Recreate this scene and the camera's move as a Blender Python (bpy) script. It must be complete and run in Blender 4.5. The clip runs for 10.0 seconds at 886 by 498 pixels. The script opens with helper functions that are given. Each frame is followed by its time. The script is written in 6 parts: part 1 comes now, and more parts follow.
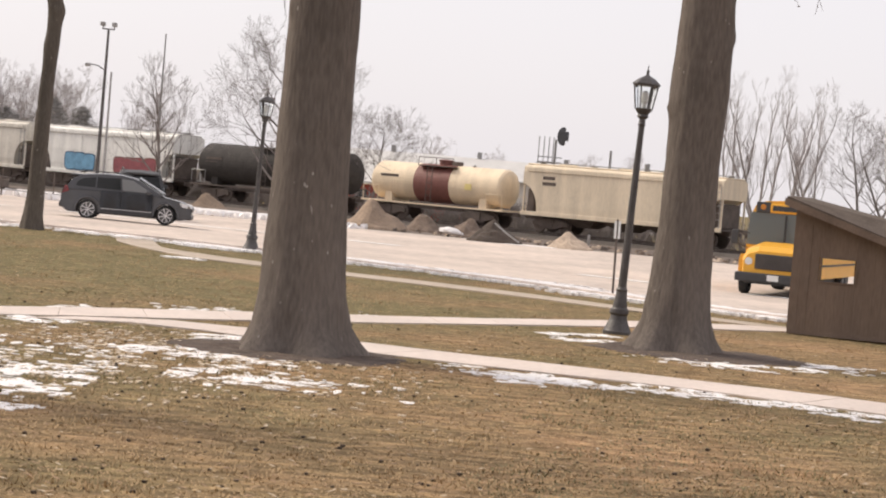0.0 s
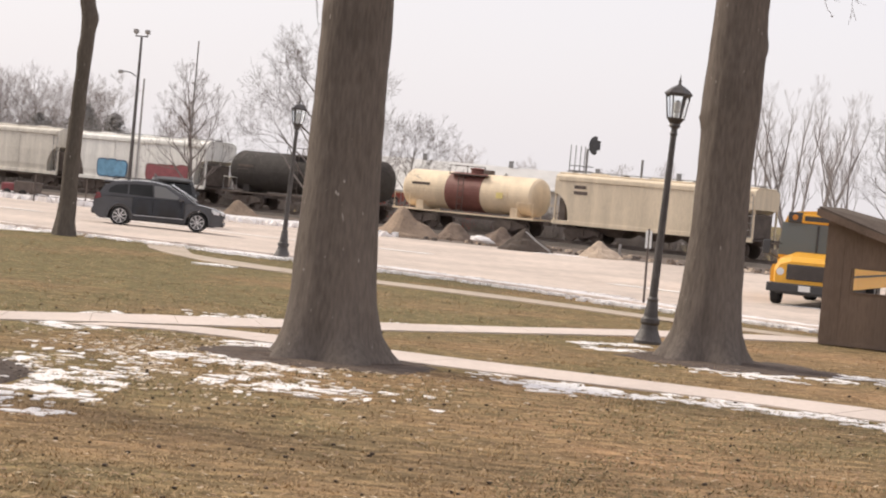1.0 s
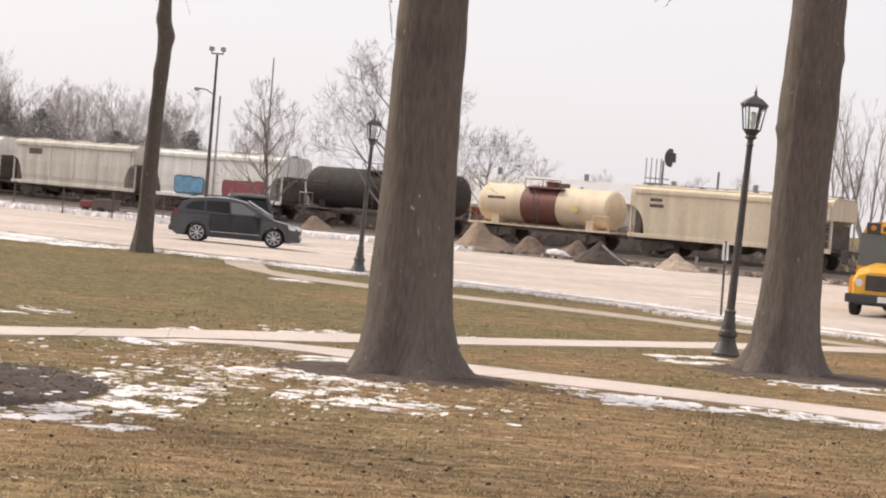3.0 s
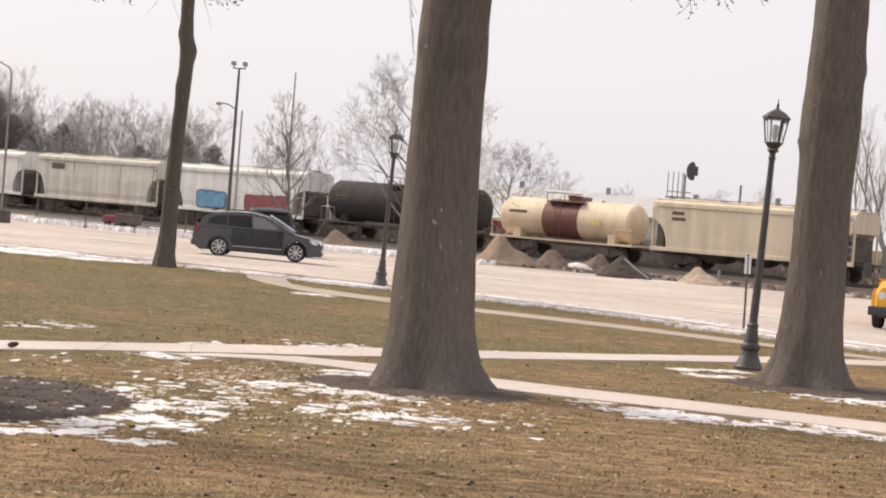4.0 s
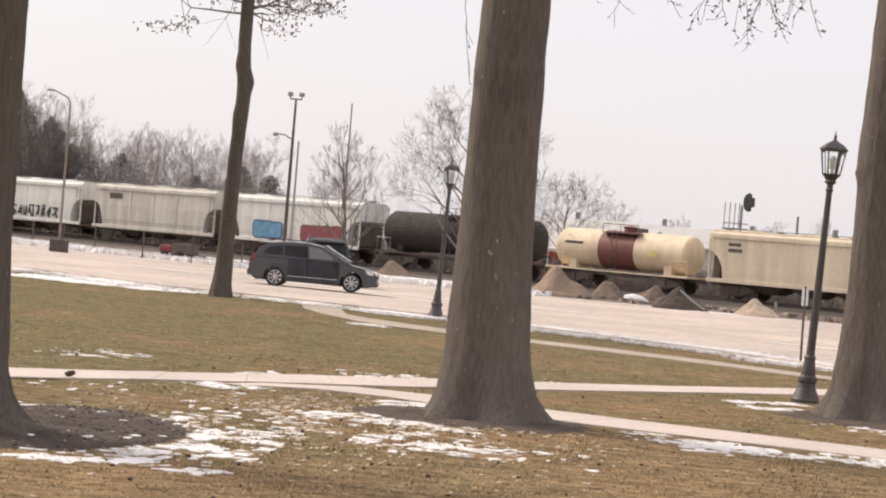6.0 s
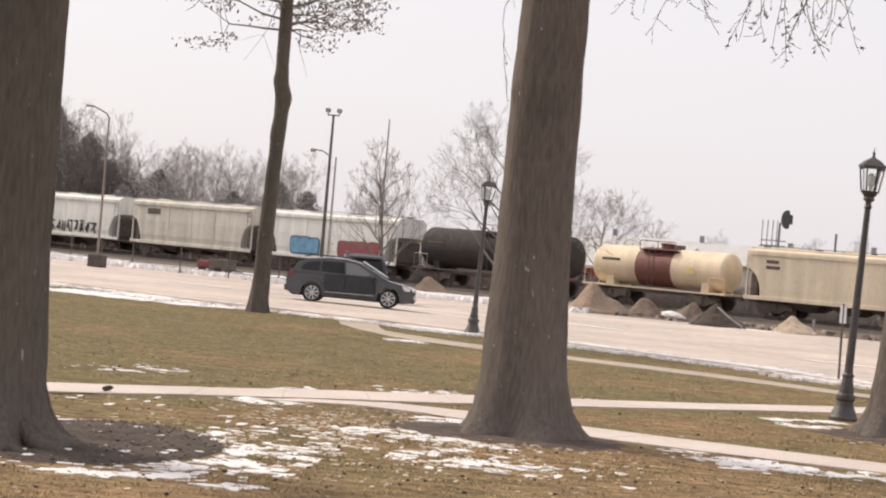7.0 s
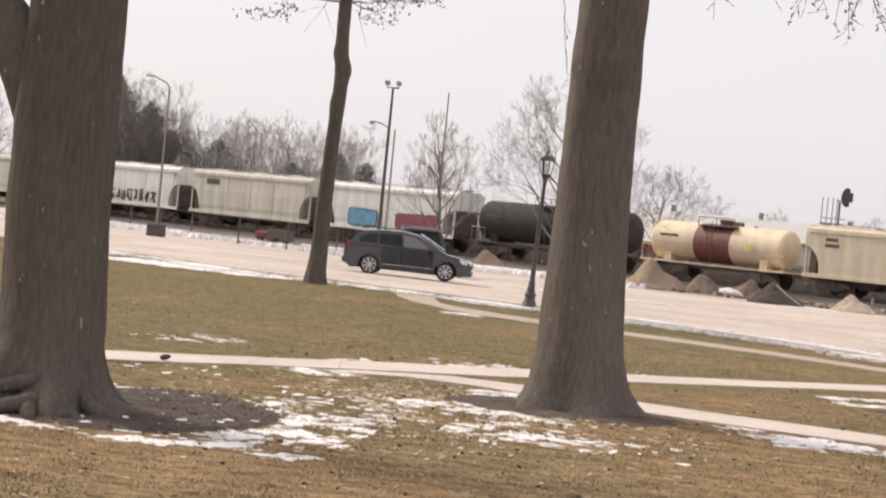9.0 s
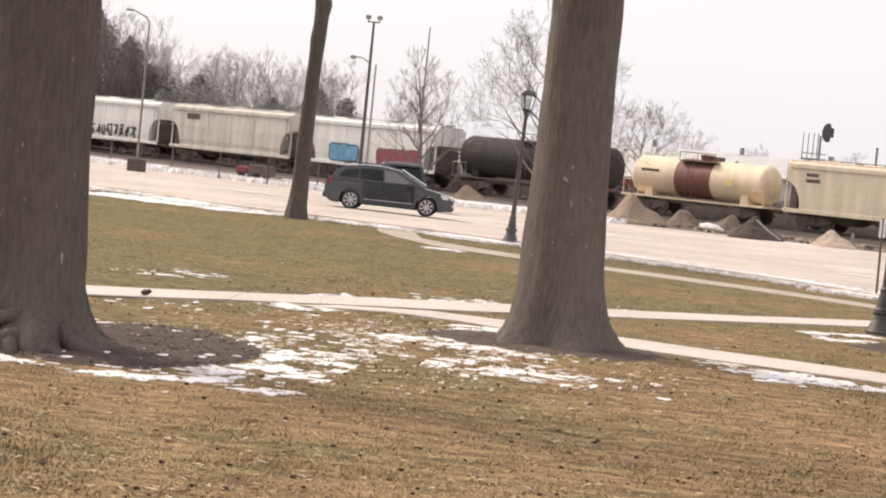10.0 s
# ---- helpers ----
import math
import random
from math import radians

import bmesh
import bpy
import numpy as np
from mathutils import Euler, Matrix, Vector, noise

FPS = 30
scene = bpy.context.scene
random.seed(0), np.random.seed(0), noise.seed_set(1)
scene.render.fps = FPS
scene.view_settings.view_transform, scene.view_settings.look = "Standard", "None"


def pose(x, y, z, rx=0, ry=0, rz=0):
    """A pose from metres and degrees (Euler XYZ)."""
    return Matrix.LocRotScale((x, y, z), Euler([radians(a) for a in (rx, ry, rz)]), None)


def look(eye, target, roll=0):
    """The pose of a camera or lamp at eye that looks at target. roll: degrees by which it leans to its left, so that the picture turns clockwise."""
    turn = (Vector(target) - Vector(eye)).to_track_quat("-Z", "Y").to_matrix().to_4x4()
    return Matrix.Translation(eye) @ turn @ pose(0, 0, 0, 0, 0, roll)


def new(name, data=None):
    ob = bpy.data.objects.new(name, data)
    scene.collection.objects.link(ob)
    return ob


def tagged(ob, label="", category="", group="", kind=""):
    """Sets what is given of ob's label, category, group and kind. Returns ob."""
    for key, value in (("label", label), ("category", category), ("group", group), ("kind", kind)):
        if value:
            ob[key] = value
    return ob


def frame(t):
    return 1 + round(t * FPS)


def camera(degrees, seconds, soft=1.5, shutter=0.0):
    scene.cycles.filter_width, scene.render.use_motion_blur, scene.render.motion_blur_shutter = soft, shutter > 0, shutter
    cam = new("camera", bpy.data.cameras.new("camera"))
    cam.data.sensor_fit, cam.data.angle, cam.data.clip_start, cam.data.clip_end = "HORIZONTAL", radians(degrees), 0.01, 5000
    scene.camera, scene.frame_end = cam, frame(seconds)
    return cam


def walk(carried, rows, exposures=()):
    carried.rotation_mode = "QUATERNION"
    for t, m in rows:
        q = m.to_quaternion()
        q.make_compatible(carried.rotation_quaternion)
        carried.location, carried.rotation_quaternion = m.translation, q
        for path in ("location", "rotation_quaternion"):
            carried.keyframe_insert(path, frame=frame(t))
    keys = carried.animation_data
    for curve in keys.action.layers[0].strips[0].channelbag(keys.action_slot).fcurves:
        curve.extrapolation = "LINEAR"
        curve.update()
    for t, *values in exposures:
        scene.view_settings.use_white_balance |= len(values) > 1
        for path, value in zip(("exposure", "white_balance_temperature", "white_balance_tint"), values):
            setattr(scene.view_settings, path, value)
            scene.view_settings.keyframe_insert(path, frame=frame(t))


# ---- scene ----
cam = camera(24.86, 10.0, soft=2.0, shutter=0.5)
EYE = 2.2
# seconds, yaw, pitch, roll of a camera that turns on its stand
ROWS = [
    (0.0, 0.0, -1.707, -4.899), (0.5, 0.406, -1.669, -5.204), (1.0, 0.894, -1.546, -5.207),
    (1.5, 1.419, -1.544, -5.042), (2.0, 1.961, -1.569, -4.914), (2.5, 2.582, -1.483, -4.795),
    (4.0, 3.674, -0.983, -4.551), (4.5, 4.007, -0.801, -4.558), (5.0, 4.377, -0.632, -4.645),
    (5.5, 4.829, -0.430, -4.702), (7.0, 6.322, 0.139, -4.889), (7.5, 7.061, 0.323, -5.126),
    (8.0, 7.717, 0.393, -5.320), (8.5, 8.051, 0.048, -5.495), (9.0, 7.974, -0.770, -5.621), (9.3, 7.669, -1.629, -5.628),
    (9.5, 7.544, -2.052, -5.632), (10.0, 7.432, -2.566, -5.636),
]
walk(cam, [(t, pose(0, 0, EYE, 90 + pitch, roll, yaw)) for t, yaw, pitch, roll in ROWS],
     exposures=[(0.0, 0.42), (2.5, 0.43), (4.5, 0.4), (7.0, 0.39), (9.0, 0.37), (9.5, 0.49), (10.0, 0.56)])

# ---- light ----
SUN_AZ, SUN_EL = radians(-66), radians(40)      # from ahead on the left, through thin cloud
world = bpy.data.worlds.new("hazy_sky")
scene.world = world
world.use_nodes = True
wn = world.node_tree
wn.nodes.clear()
w_out = wn.nodes.new("ShaderNodeOutputWorld")
w_bg = wn.nodes.new("ShaderNodeBackground")
w_sky = wn.nodes.new("ShaderNodeTexSky")
w_sky.sky_type = "NISHITA"
w_sky.sun_disc = False
w_sky.sun_elevation, w_sky.sun_rotation = SUN_EL, SUN_AZ
w_sky.air_density, w_sky.dust_density, w_sky.ozone_density = 1.0, 4.0, 1.0
w_bg.inputs["Strength"].default_value = 0.12
# thin white overcast in front of the blue
w_mix = wn.nodes.new("ShaderNodeMix")
w_mix.data_type = "RGBA"
w_mix.inputs["Factor"].default_value = 0.8
w_mix.inputs["B"].default_value = (6.35, 6.0, 6.18, 1)
wn.links.new(w_sky.outputs["Color"], w_mix.inputs["A"])
wn.links.new(w_mix.outputs["Result"], w_bg.inputs["Color"])
wn.links.new(w_bg.outputs["Background"], w_out.inputs["Surface"])
sun_data = bpy.data.lights.new("sun", "SUN")
sun_data.energy, sun_data.angle, sun_data.color = 2.1, radians(14.0), (1.0, 0.89, 0.75)
sun = new("sun", sun_data)
sun.matrix_world = look((60 * math.sin(SUN_AZ) * math.cos(SUN_EL), 60 * math.cos(SUN_AZ) * math.cos(SUN_EL), 60 * math.sin(SUN_EL)), (0, 0, 0))



# ---- materials ----
def material(name, base, rough=0.8, metal=0.0, vary=0.25, scale=3.0, fine=40.0, bump=0.2, tint=None, island=0.0, alpha=1.0, stretch=(1, 1, 1)):
    """A procedural surface: broad mottling, fine grain and relief."""
    m = bpy.data.materials.new(name)
    m.use_nodes = True
    nt = m.node_tree
    bsdf = nt.nodes["Principled BSDF"]
    bsdf.inputs["Roughness"].default_value, bsdf.inputs["Metallic"].default_value = rough, metal
    co = nt.nodes.new("ShaderNodeTexCoord")
    mp = nt.nodes.new("ShaderNodeMapping")
    mp.inputs["Scale"].default_value = stretch
    nt.links.new(co.outputs["Object"], mp.inputs["Vector"])
    big, small = nt.nodes.new("ShaderNodeTexNoise"), nt.nodes.new("ShaderNodeTexNoise")
    big.inputs["Scale"].default_value, small.inputs["Scale"].default_value = scale, fine
    big.inputs["Detail"].default_value, small.inputs["Detail"].default_value = 5, 3
    for n in (big, small):
        nt.links.new(mp.outputs["Vector"], n.inputs["Vector"])
    add = nt.nodes.new("ShaderNodeMath")
    add.operation = "MULTIPLY_ADD"
    add.inputs[1].default_value = 0.5
    half = nt.nodes.new("ShaderNodeMath")
    half.operation = "MULTIPLY"
    half.inputs[1].default_value = 0.5
    nt.links.new(small.outputs["Fac"], half.inputs[0])
    nt.links.new(big.outputs["Fac"], add.inputs[0])
    nt.links.new(half.outputs[0], add.inputs[2])
    ramp = nt.nodes.new("ShaderNodeValToRGB")
    low = [c * (1 - vary) for c in base]
    high = tint if tint else [min(1, c * (1 + vary)) for c in base]
    ramp.color_ramp.elements[0].position, ramp.color_ramp.elements[1].position = 0.36, 0.64
    ramp.color_ramp.elements[0].color, ramp.color_ramp.elements[1].color = (*low, 1), (*high, 1)
    nt.links.new(add.outputs[0], ramp.inputs["Fac"])
    colour = ramp.outputs["Color"]
    if island:
        info = nt.nodes.new("ShaderNodeObjectInfo")
        hsv = nt.nodes.new("ShaderNodeHueSaturation")
        rng = nt.nodes.new("ShaderNodeMapRange")
        rng.inputs["To Min"].default_value, rng.inputs["To Max"].default_value = 1 - island, 1 + island
        nt.links.new(info.outputs["Random"], rng.inputs["Value"])
        nt.links.new(rng.outputs["Result"], hsv.inputs["Value"])
        nt.links.new(colour, hsv.inputs["Color"])
        colour = hsv.outputs["Color"]
    nt.links.new(colour, bsdf.inputs["Base Color"])
    if bump:
        b = nt.nodes.new("ShaderNodeBump")
        b.inputs["Strength"].default_value, b.inputs["Distance"].default_value = bump, 0.02
        nt.links.new(small.outputs["Fac"], b.inputs["Height"])
        nt.links.new(b.outputs["Normal"], bsdf.inputs["Normal"])
    if alpha < 1:
        bsdf.inputs["Alpha"].default_value = alpha
    return m


def bark_material(name, base):
    """Ridged bark with broad blotches and scattered pale flecks."""
    m = material(name, base, 0.95, vary=0.27, scale=1.6, fine=24, bump=0.9, stretch=(1, 1, 0.2))
    nt = m.node_tree
    bsdf = nt.nodes["Principled BSDF"]
    bsdf.inputs["Specular IOR Level"].default_value = 0.15
    old = bsdf.inputs["Base Color"].links[0].from_socket
    geo = nt.nodes.new("ShaderNodeTexCoord")
    mp = nt.nodes.new("ShaderNodeMapping")
    mp.inputs["Scale"].default_value = (1, 1, 0.35)
    nt.links.new(geo.outputs["Object"], mp.inputs["Vector"])
    fl = nt.nodes.new("ShaderNodeTexNoise")
    fl.inputs["Scale"].default_value, fl.inputs["Detail"].default_value = 17, 1
    nt.links.new(mp.outputs["Vector"], fl.inputs["Vector"])
    cut = nt.nodes.new("ShaderNodeMapRange")
    cut.inputs["From Min"].default_value, cut.inputs["From Max"].default_value = 0.75, 0.8
    nt.links.new(fl.outputs["Fac"], cut.inputs["Value"])
    mix = nt.nodes.new("ShaderNodeMix")
    mix.data_type = "RGBA"
    mix.inputs["B"].default_value = (0.4, 0.37, 0.34, 1)
    nt.links.new(cut.outputs["Result"], mix.inputs["Factor"])
    nt.links.new(old, mix.inputs["A"])
    nt.links.new(mix.outputs["Result"], bsdf.inputs["Base Color"])
    return m


BARK = bark_material("grey_brown_bark", (0.113, 0.096, 0.081))
BARK_L = bark_material("pale_bark", (0.143, 0.12, 0.104))
TWIG = material("twig_bark", (0.2, 0.172, 0.158), 0.95, vary=0.3)
# far trees' bark, its base colour paled to stand in for haze
TWIG_HAZED = material("haze_paled_twig_bark", (0.38, 0.342, 0.33), 0.95, vary=0.3)
ASPHALT = material("salted_pavement", (0.53, 0.445, 0.38), 0.9, vary=0.24, scale=0.16, fine=2.5, bump=0.1)
CONCRETE = material("path_concrete", (0.62, 0.53, 0.47), 0.9, vary=0.12, scale=0.6, fine=14, bump=0.15)
SNOW = material("old_snow", (0.82, 0.785, 0.76), 0.7, vary=0.06, scale=2, fine=20, bump=0.15)
IRON = material("black_iron", (0.085, 0.077, 0.074), 0.5, 0.3, vary=0.3)
BROWN = material("brown_stained_wood", (0.165, 0.118, 0.087), 0.8, vary=0.25, scale=2, fine=30)
YELLOW = material("bus_yellow", (0.78, 0.4, 0.04), 0.4, vary=0.08)
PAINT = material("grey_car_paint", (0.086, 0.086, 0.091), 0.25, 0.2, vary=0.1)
WHITE_STEEL = material("white_hopper_paint", (0.76, 0.745, 0.7), 0.7, vary=0.18, scale=1.6, stretch=(1, 1, 0.1))
GREY_STEEL = material("grey_hopper_paint", (0.61, 0.57, 0.5), 0.7, vary=0.24, scale=1.6, stretch=(1, 1, 0.1))
BEIGE_STEEL = material("beige_hopper_paint", (0.69, 0.585, 0.44), 0.7, vary=0.16, scale=1.6, stretch=(1, 1, 0.1))
BLACK_STEEL = material("black_tank_paint", (0.048, 0.042, 0.038), 0.9, vary=0.3)
CREAM = material("cream_tank_paint", (0.76, 0.62, 0.44), 0.65, vary=0.18, scale=1.5, stretch=(1, 1, 0.15))
DIRT = material("piled_dirt", (0.175, 0.13, 0.1), 1.0, vary=0.3)
OLD_CONCRETE = material("worn_concrete", (0.43, 0.355, 0.28), 0.95, vary=0.18, scale=0.8, fine=14, bump=0.2)
DARK_SOIL = material("dark_wet_soil", (0.078, 0.06, 0.048), 1.0, vary=0.3, scale=1.2, fine=12, bump=0.6)
PALE_DIRT = material("dry_pale_dirt", (0.29, 0.215, 0.155), 1.0, vary=0.25, scale=1.2, fine=12, bump=0.6)


def lawn_material():
    """Straw-brown winter turf with greener and barer areas, at three scales."""
    m = bpy.data.materials.new("winter_lawn")
    m.use_nodes = True
    nt = m.node_tree
    bsdf = nt.nodes["Principled BSDF"]
    bsdf.inputs["Roughness"].default_value = 1.0
    bsdf.inputs["Specular IOR Level"].default_value = 0.1
    geo = nt.nodes.new("ShaderNodeNewGeometry")

    def noise_at(scale, detail, rough=0.6, squeeze=1.0):
        n = nt.nodes.new("ShaderNodeTexNoise")
        mp = nt.nodes.new("ShaderNodeMapping")
        mp.inputs["Scale"].default_value = (1.0, squeeze, 1.0)
        nt.links.new(geo.outputs["Position"], mp.inputs["Vector"])
        n.inputs["Scale"].default_value, n.inputs["Detail"].default_value, n.inputs["Roughness"].default_value = scale, detail, rough
        nt.links.new(mp.outputs["Vector"], n.inputs["Vector"])
        return n.outputs["Fac"]

    def ramp(fac, stops):
        r = nt.nodes.new("ShaderNodeValToRGB")
        while len(r.color_ramp.elements) < len(stops):
            r.color_ramp.elements.new(0.5)
        for e, (p, c) in zip(r.color_ramp.elements, stops):
            e.position, e.color = p, (*c, 1)
        nt.links.new(fac, r.inputs["Fac"])
        return r.outputs["Color"]

    def mix(kind, fac, a, b):
        x = nt.nodes.new("ShaderNodeMix")
        x.data_type, x.blend_type = "RGBA", kind
        if isinstance(fac, float):
            x.inputs["Factor"].default_value = fac
        else:
            nt.links.new(fac, x.inputs["Factor"])
        nt.links.new(a, x.inputs["A"])
        nt.links.new(b, x.inputs["B"])
        return x.outputs["Result"]

    # the turf is greener away from the building and towards the west
    sep = nt.nodes.new("ShaderNodeSeparateXYZ")
    nt.links.new(geo.outputs["Position"], sep.inputs["Vector"])
    less, along_y = nt.nodes.new("ShaderNodeMath"), nt.nodes.new("ShaderNodeMath")
    less.operation, along_y.operation = "MULTIPLY", "MULTIPLY_ADD"
    less.inputs[1].default_value, along_y.inputs[1].default_value = -0.55, 0.35
    nt.links.new(sep.outputs["X"], less.inputs[0])
    nt.links.new(sep.outputs["Y"], along_y.inputs[0])
    nt.links.new(less.outputs[0], along_y.inputs[2])
    west = nt.nodes.new("ShaderNodeMapRange")
    west.inputs["From Min"].default_value, west.inputs["From Max"].default_value = 6.5, 16.0
    west.inputs["To Min"].default_value, west.inputs["To Max"].default_value = 0.06, -0.12
    nt.links.new(along_y.outputs[0], west.inputs["Value"])
    shift = nt.nodes.new("ShaderNodeMath")
    nt.links.new(noise_at(0.16, 4), shift.inputs[0])
    nt.links.new(west.outputs["Result"], shift.inputs[1])
    patches = ramp(shift.outputs[0], [(0.38, (0.178, 0.15, 0.082)), (0.52, (0.23, 0.168, 0.097)), (0.66, (0.308, 0.205, 0.122))])
    clumps = ramp(noise_at(1.3, 6, 0.6, 3.4), [(0.3, (0.46, 0.43, 0.38)), (0.5, (0.95, 0.95, 0.93)), (0.68, (1.55, 1.5, 1.42))])
    grain = ramp(noise_at(28.0, 3, 0.7), [(0.3, (0.65, 0.63, 0.6)), (0.7, (1.35, 1.33, 1.28))])
    tufts = ramp(noise_at(4.5, 3, 0.6, 1.5), [(0.34, (0.68, 0.66, 0.64)), (0.5, (1.0, 1.0, 1.0)), (0.66, (1.42, 1.38, 1.3))])
    c = mix("MULTIPLY", 0.85, patches, clumps)
    c = mix("MULTIPLY", 0.9, c, tufts)
    c = mix("MULTIPLY", 0.85, c, grain)
    nt.links.new(c, bsdf.inputs["Base Color"])
    b = nt.nodes.new("ShaderNodeBump")
    b.inputs["Strength"].default_value, b.inputs["Distance"].default_value = 0.8, 0.04
    nt.links.new(noise_at(14.0, 4, 0.7), b.inputs["Height"])
    nt.links.new(b.outputs["Normal"], bsdf.inputs["Normal"])
    return m


def glass_material(name, colour, rough=0.08):
    m = bpy.data.materials.new(name)
    m.use_nodes = True
    b = m.node_tree.nodes["Principled BSDF"]
    b.inputs["Base Color"].default_value = (*colour, 1)
    b.inputs["Roughness"].default_value = rough
    b.inputs["Specular IOR Level"].default_value = 0.6
    return m


def clear_glass(name):
    m = bpy.data.materials.new(name)
    m.use_nodes = True
    b = m.node_tree.nodes["Principled BSDF"]
    b.inputs["Base Color"].default_value = (0.9, 0.92, 0.92, 1)
    b.inputs["Transmission Weight"].default_value = 1.0
    b.inputs["Roughness"].default_value = 0.15
    b.inputs["IOR"].default_value = 1.1
    return m


LAWN = lawn_material()
BLADE = material("dry_grass_blades", (0.44, 0.31, 0.17), 1.0, vary=0.3, scale=1.0, fine=9, bump=0.0)
BLADE_G = material("green_grass_blades", (0.185, 0.165, 0.085), 1.0, vary=0.3, scale=1.3, fine=9, bump=0.0)
LEAF = material("dead_leaf", (0.3, 0.19, 0.11), 0.9, vary=0.5, scale=4, bump=0.0)
LEAF_PALE = material("bleached_leaf", (0.55, 0.45, 0.33), 0.9, vary=0.3, scale=4, bump=0.0)
LEAF_DARK = material("dark_dead_leaf", (0.07, 0.05, 0.035), 0.95, vary=0.5, scale=4, bump=0.0)
LEAF_KEPT = material("kept_dry_leaf", (0.28, 0.255, 0.235), 0.9, vary=0.4, scale=3, bump=0.0)
SOIL = material("dark_mulch", (0.075, 0.053, 0.041), 1.0, vary=0.45, scale=2.0, fine=18, bump=0.9)
SOIL_DRY = material("worn_brown_earth", (0.09, 0.064, 0.049), 1.0, vary=0.4, scale=2.5, fine=18, bump=0.7)
RAILBED = material("rail_bed_gravel", (0.13, 0.1, 0.08), 1.0, vary=0.35, scale=0.5, fine=6, bump=0.8)
BALLAST = material("grey_ballast", (0.095, 0.08, 0.07), 1.0, vary=0.3, scale=0.9, fine=9, bump=0.8)
SAND = material("pale_gravel_pile", (0.48, 0.38, 0.29), 1.0, vary=0.2, scale=1.5, fine=12, bump=0.6)
LINE = material("worn_white_line", (0.78, 0.76, 0.73), 0.8, vary=0.1)
CHROME = material("bright_alloy", (0.62, 0.62, 0.63), 0.35, 0.8, vary=0.08, bump=0.0)
RUBBER = material("black_rubber", (0.02, 0.02, 0.021), 0.85, vary=0.25)
# the signal's black, greyed in its base colour to suggest haze
SIGNAL_GREY = material("black_paint_paled_for_haze", (0.12, 0.12, 0.125), 0.8, vary=0.2, bump=0.05)
POLE_BROWN = material("weathered_steel_pole", (0.24, 0.195, 0.165), 0.8, vary=0.25)
TRIM = material("black_plastic_trim", (0.045, 0.045, 0.047), 0.6, vary=0.2, bump=0.05)
WINDOW = glass_material("dark_car_glass", (0.02, 0.022, 0.023))
SIDE_GLASS = glass_material("light_car_glass", (0.19, 0.195, 0.195))
BUS_GLASS = glass_material("grey_bus_windscreen", (0.26, 0.29, 0.29), 0.15)
# the very pale base colour paints in the reflected sky and sun
SHIELD = glass_material("windscreen_painted_reflection", (0.64, 0.66, 0.68), 0.12)
LANTERN = clear_glass("lantern_glass")
AMBER = glass_material("amber_lens", (0.5, 0.2, 0.03), 0.25)
RED_LENS = glass_material("red_lens", (0.16, 0.02, 0.02), 0.2)
LAMP_LENS = glass_material("clear_headlight", (0.7, 0.7, 0.7), 0.15)
PLATE = material("pale_plate", (0.7, 0.7, 0.68), 0.5, vary=0.05)
GALV = material("galvanised_steel", (0.3, 0.29, 0.28), 0.5, 0.5, vary=0.15)
ROOFING = material("dark_felt_roof", (0.125, 0.1, 0.082), 1.0, vary=0.25, scale=2, fine=30)
ROOFING.node_tree.nodes["Principled BSDF"].inputs["Specular IOR Level"].default_value = 0.1
RUST = material("rusty_dark_steel", (0.112, 0.088, 0.075), 0.85, vary=0.4, scale=1.5)
BAND = material("maroon_tank_band", (0.2, 0.08, 0.065), 0.6, vary=0.15)
BLUE = material("blue_spray_paint", (0.15, 0.32, 0.47), 0.7, vary=0.25, scale=2)
NAVY = material("dark_blue_spray_paint", (0.05, 0.1, 0.17), 0.7, vary=0.25, scale=2)
RED = material("red_spray_paint", (0.26, 0.075, 0.085), 0.7, vary=0.25, scale=2)
INK = material("black_spray_paint", (0.03, 0.03, 0.03), 0.7, vary=0.3)
STAKE = material("yellow_stake", (0.75, 0.62, 0.25), 0.7, vary=0.1)
WRAP = material("white_lumber_wrap", (0.74, 0.74, 0.78), 0.6, vary=0.1, scale=1.2)
BARN = material("red_barn_boards", (0.4, 0.085, 0.06), 0.85, vary=0.2, scale=1)
ROOF_GREY = material("pale_metal_roof", (0.55, 0.53, 0.5), 0.6, vary=0.12, scale=0.8)
PALE_WALL = material("pale_siding", (0.6, 0.56, 0.52), 0.8, vary=0.1)
# needle colour lifted well above real foliage to imitate haze
HAZED_EVERGREEN = material("haze_paled_needles", (0.28, 0.262, 0.245), 0.95, vary=0.4, scale=1)
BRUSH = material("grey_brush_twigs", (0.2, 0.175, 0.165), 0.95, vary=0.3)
PLASTIC_RED = material("red_plastic", (0.17, 0.03, 0.035), 0.5, vary=0.15)


# ---- shapes ----
def smooth(t):
    t = max(0.0, min(1.0, t))
    return t * t * (3 - 2 * t)


def gz(x, y):
    """Height of the ground."""
    return -0.3 * smooth((y + 1.6 * x - 45) / 35) + 0.05 * smooth((-x - 4) / 6) * smooth((y - 50) / 15)


def mesh(name, bm, mat, shade=False):
    me = bpy.data.meshes.new(name)
    bm.to_mesh(me)
    bm.free()
    for m in mat if isinstance(mat, (list, tuple)) else [mat]:
        me.materials.append(m)
    if shade:
        for p in me.polygons:
            p.use_smooth = True
    return me


def part(name, bm, mat, parent=None, label="", shade=False, at=None):
    ob = new(name, mesh(name, bm, mat, shade))
    if parent is not None:
        ob.parent = parent
    if at is not None:
        ob.matrix_basis = at
    if label:
        tagged(ob, label)
    return ob


def thing(name, label, category, m=None, group="", kind=""):
    ob = new(name)
    ob.empty_display_size = 0.2
    if m is not None:
        ob.matrix_basis = m
    return tagged(ob, label, category, group, kind)


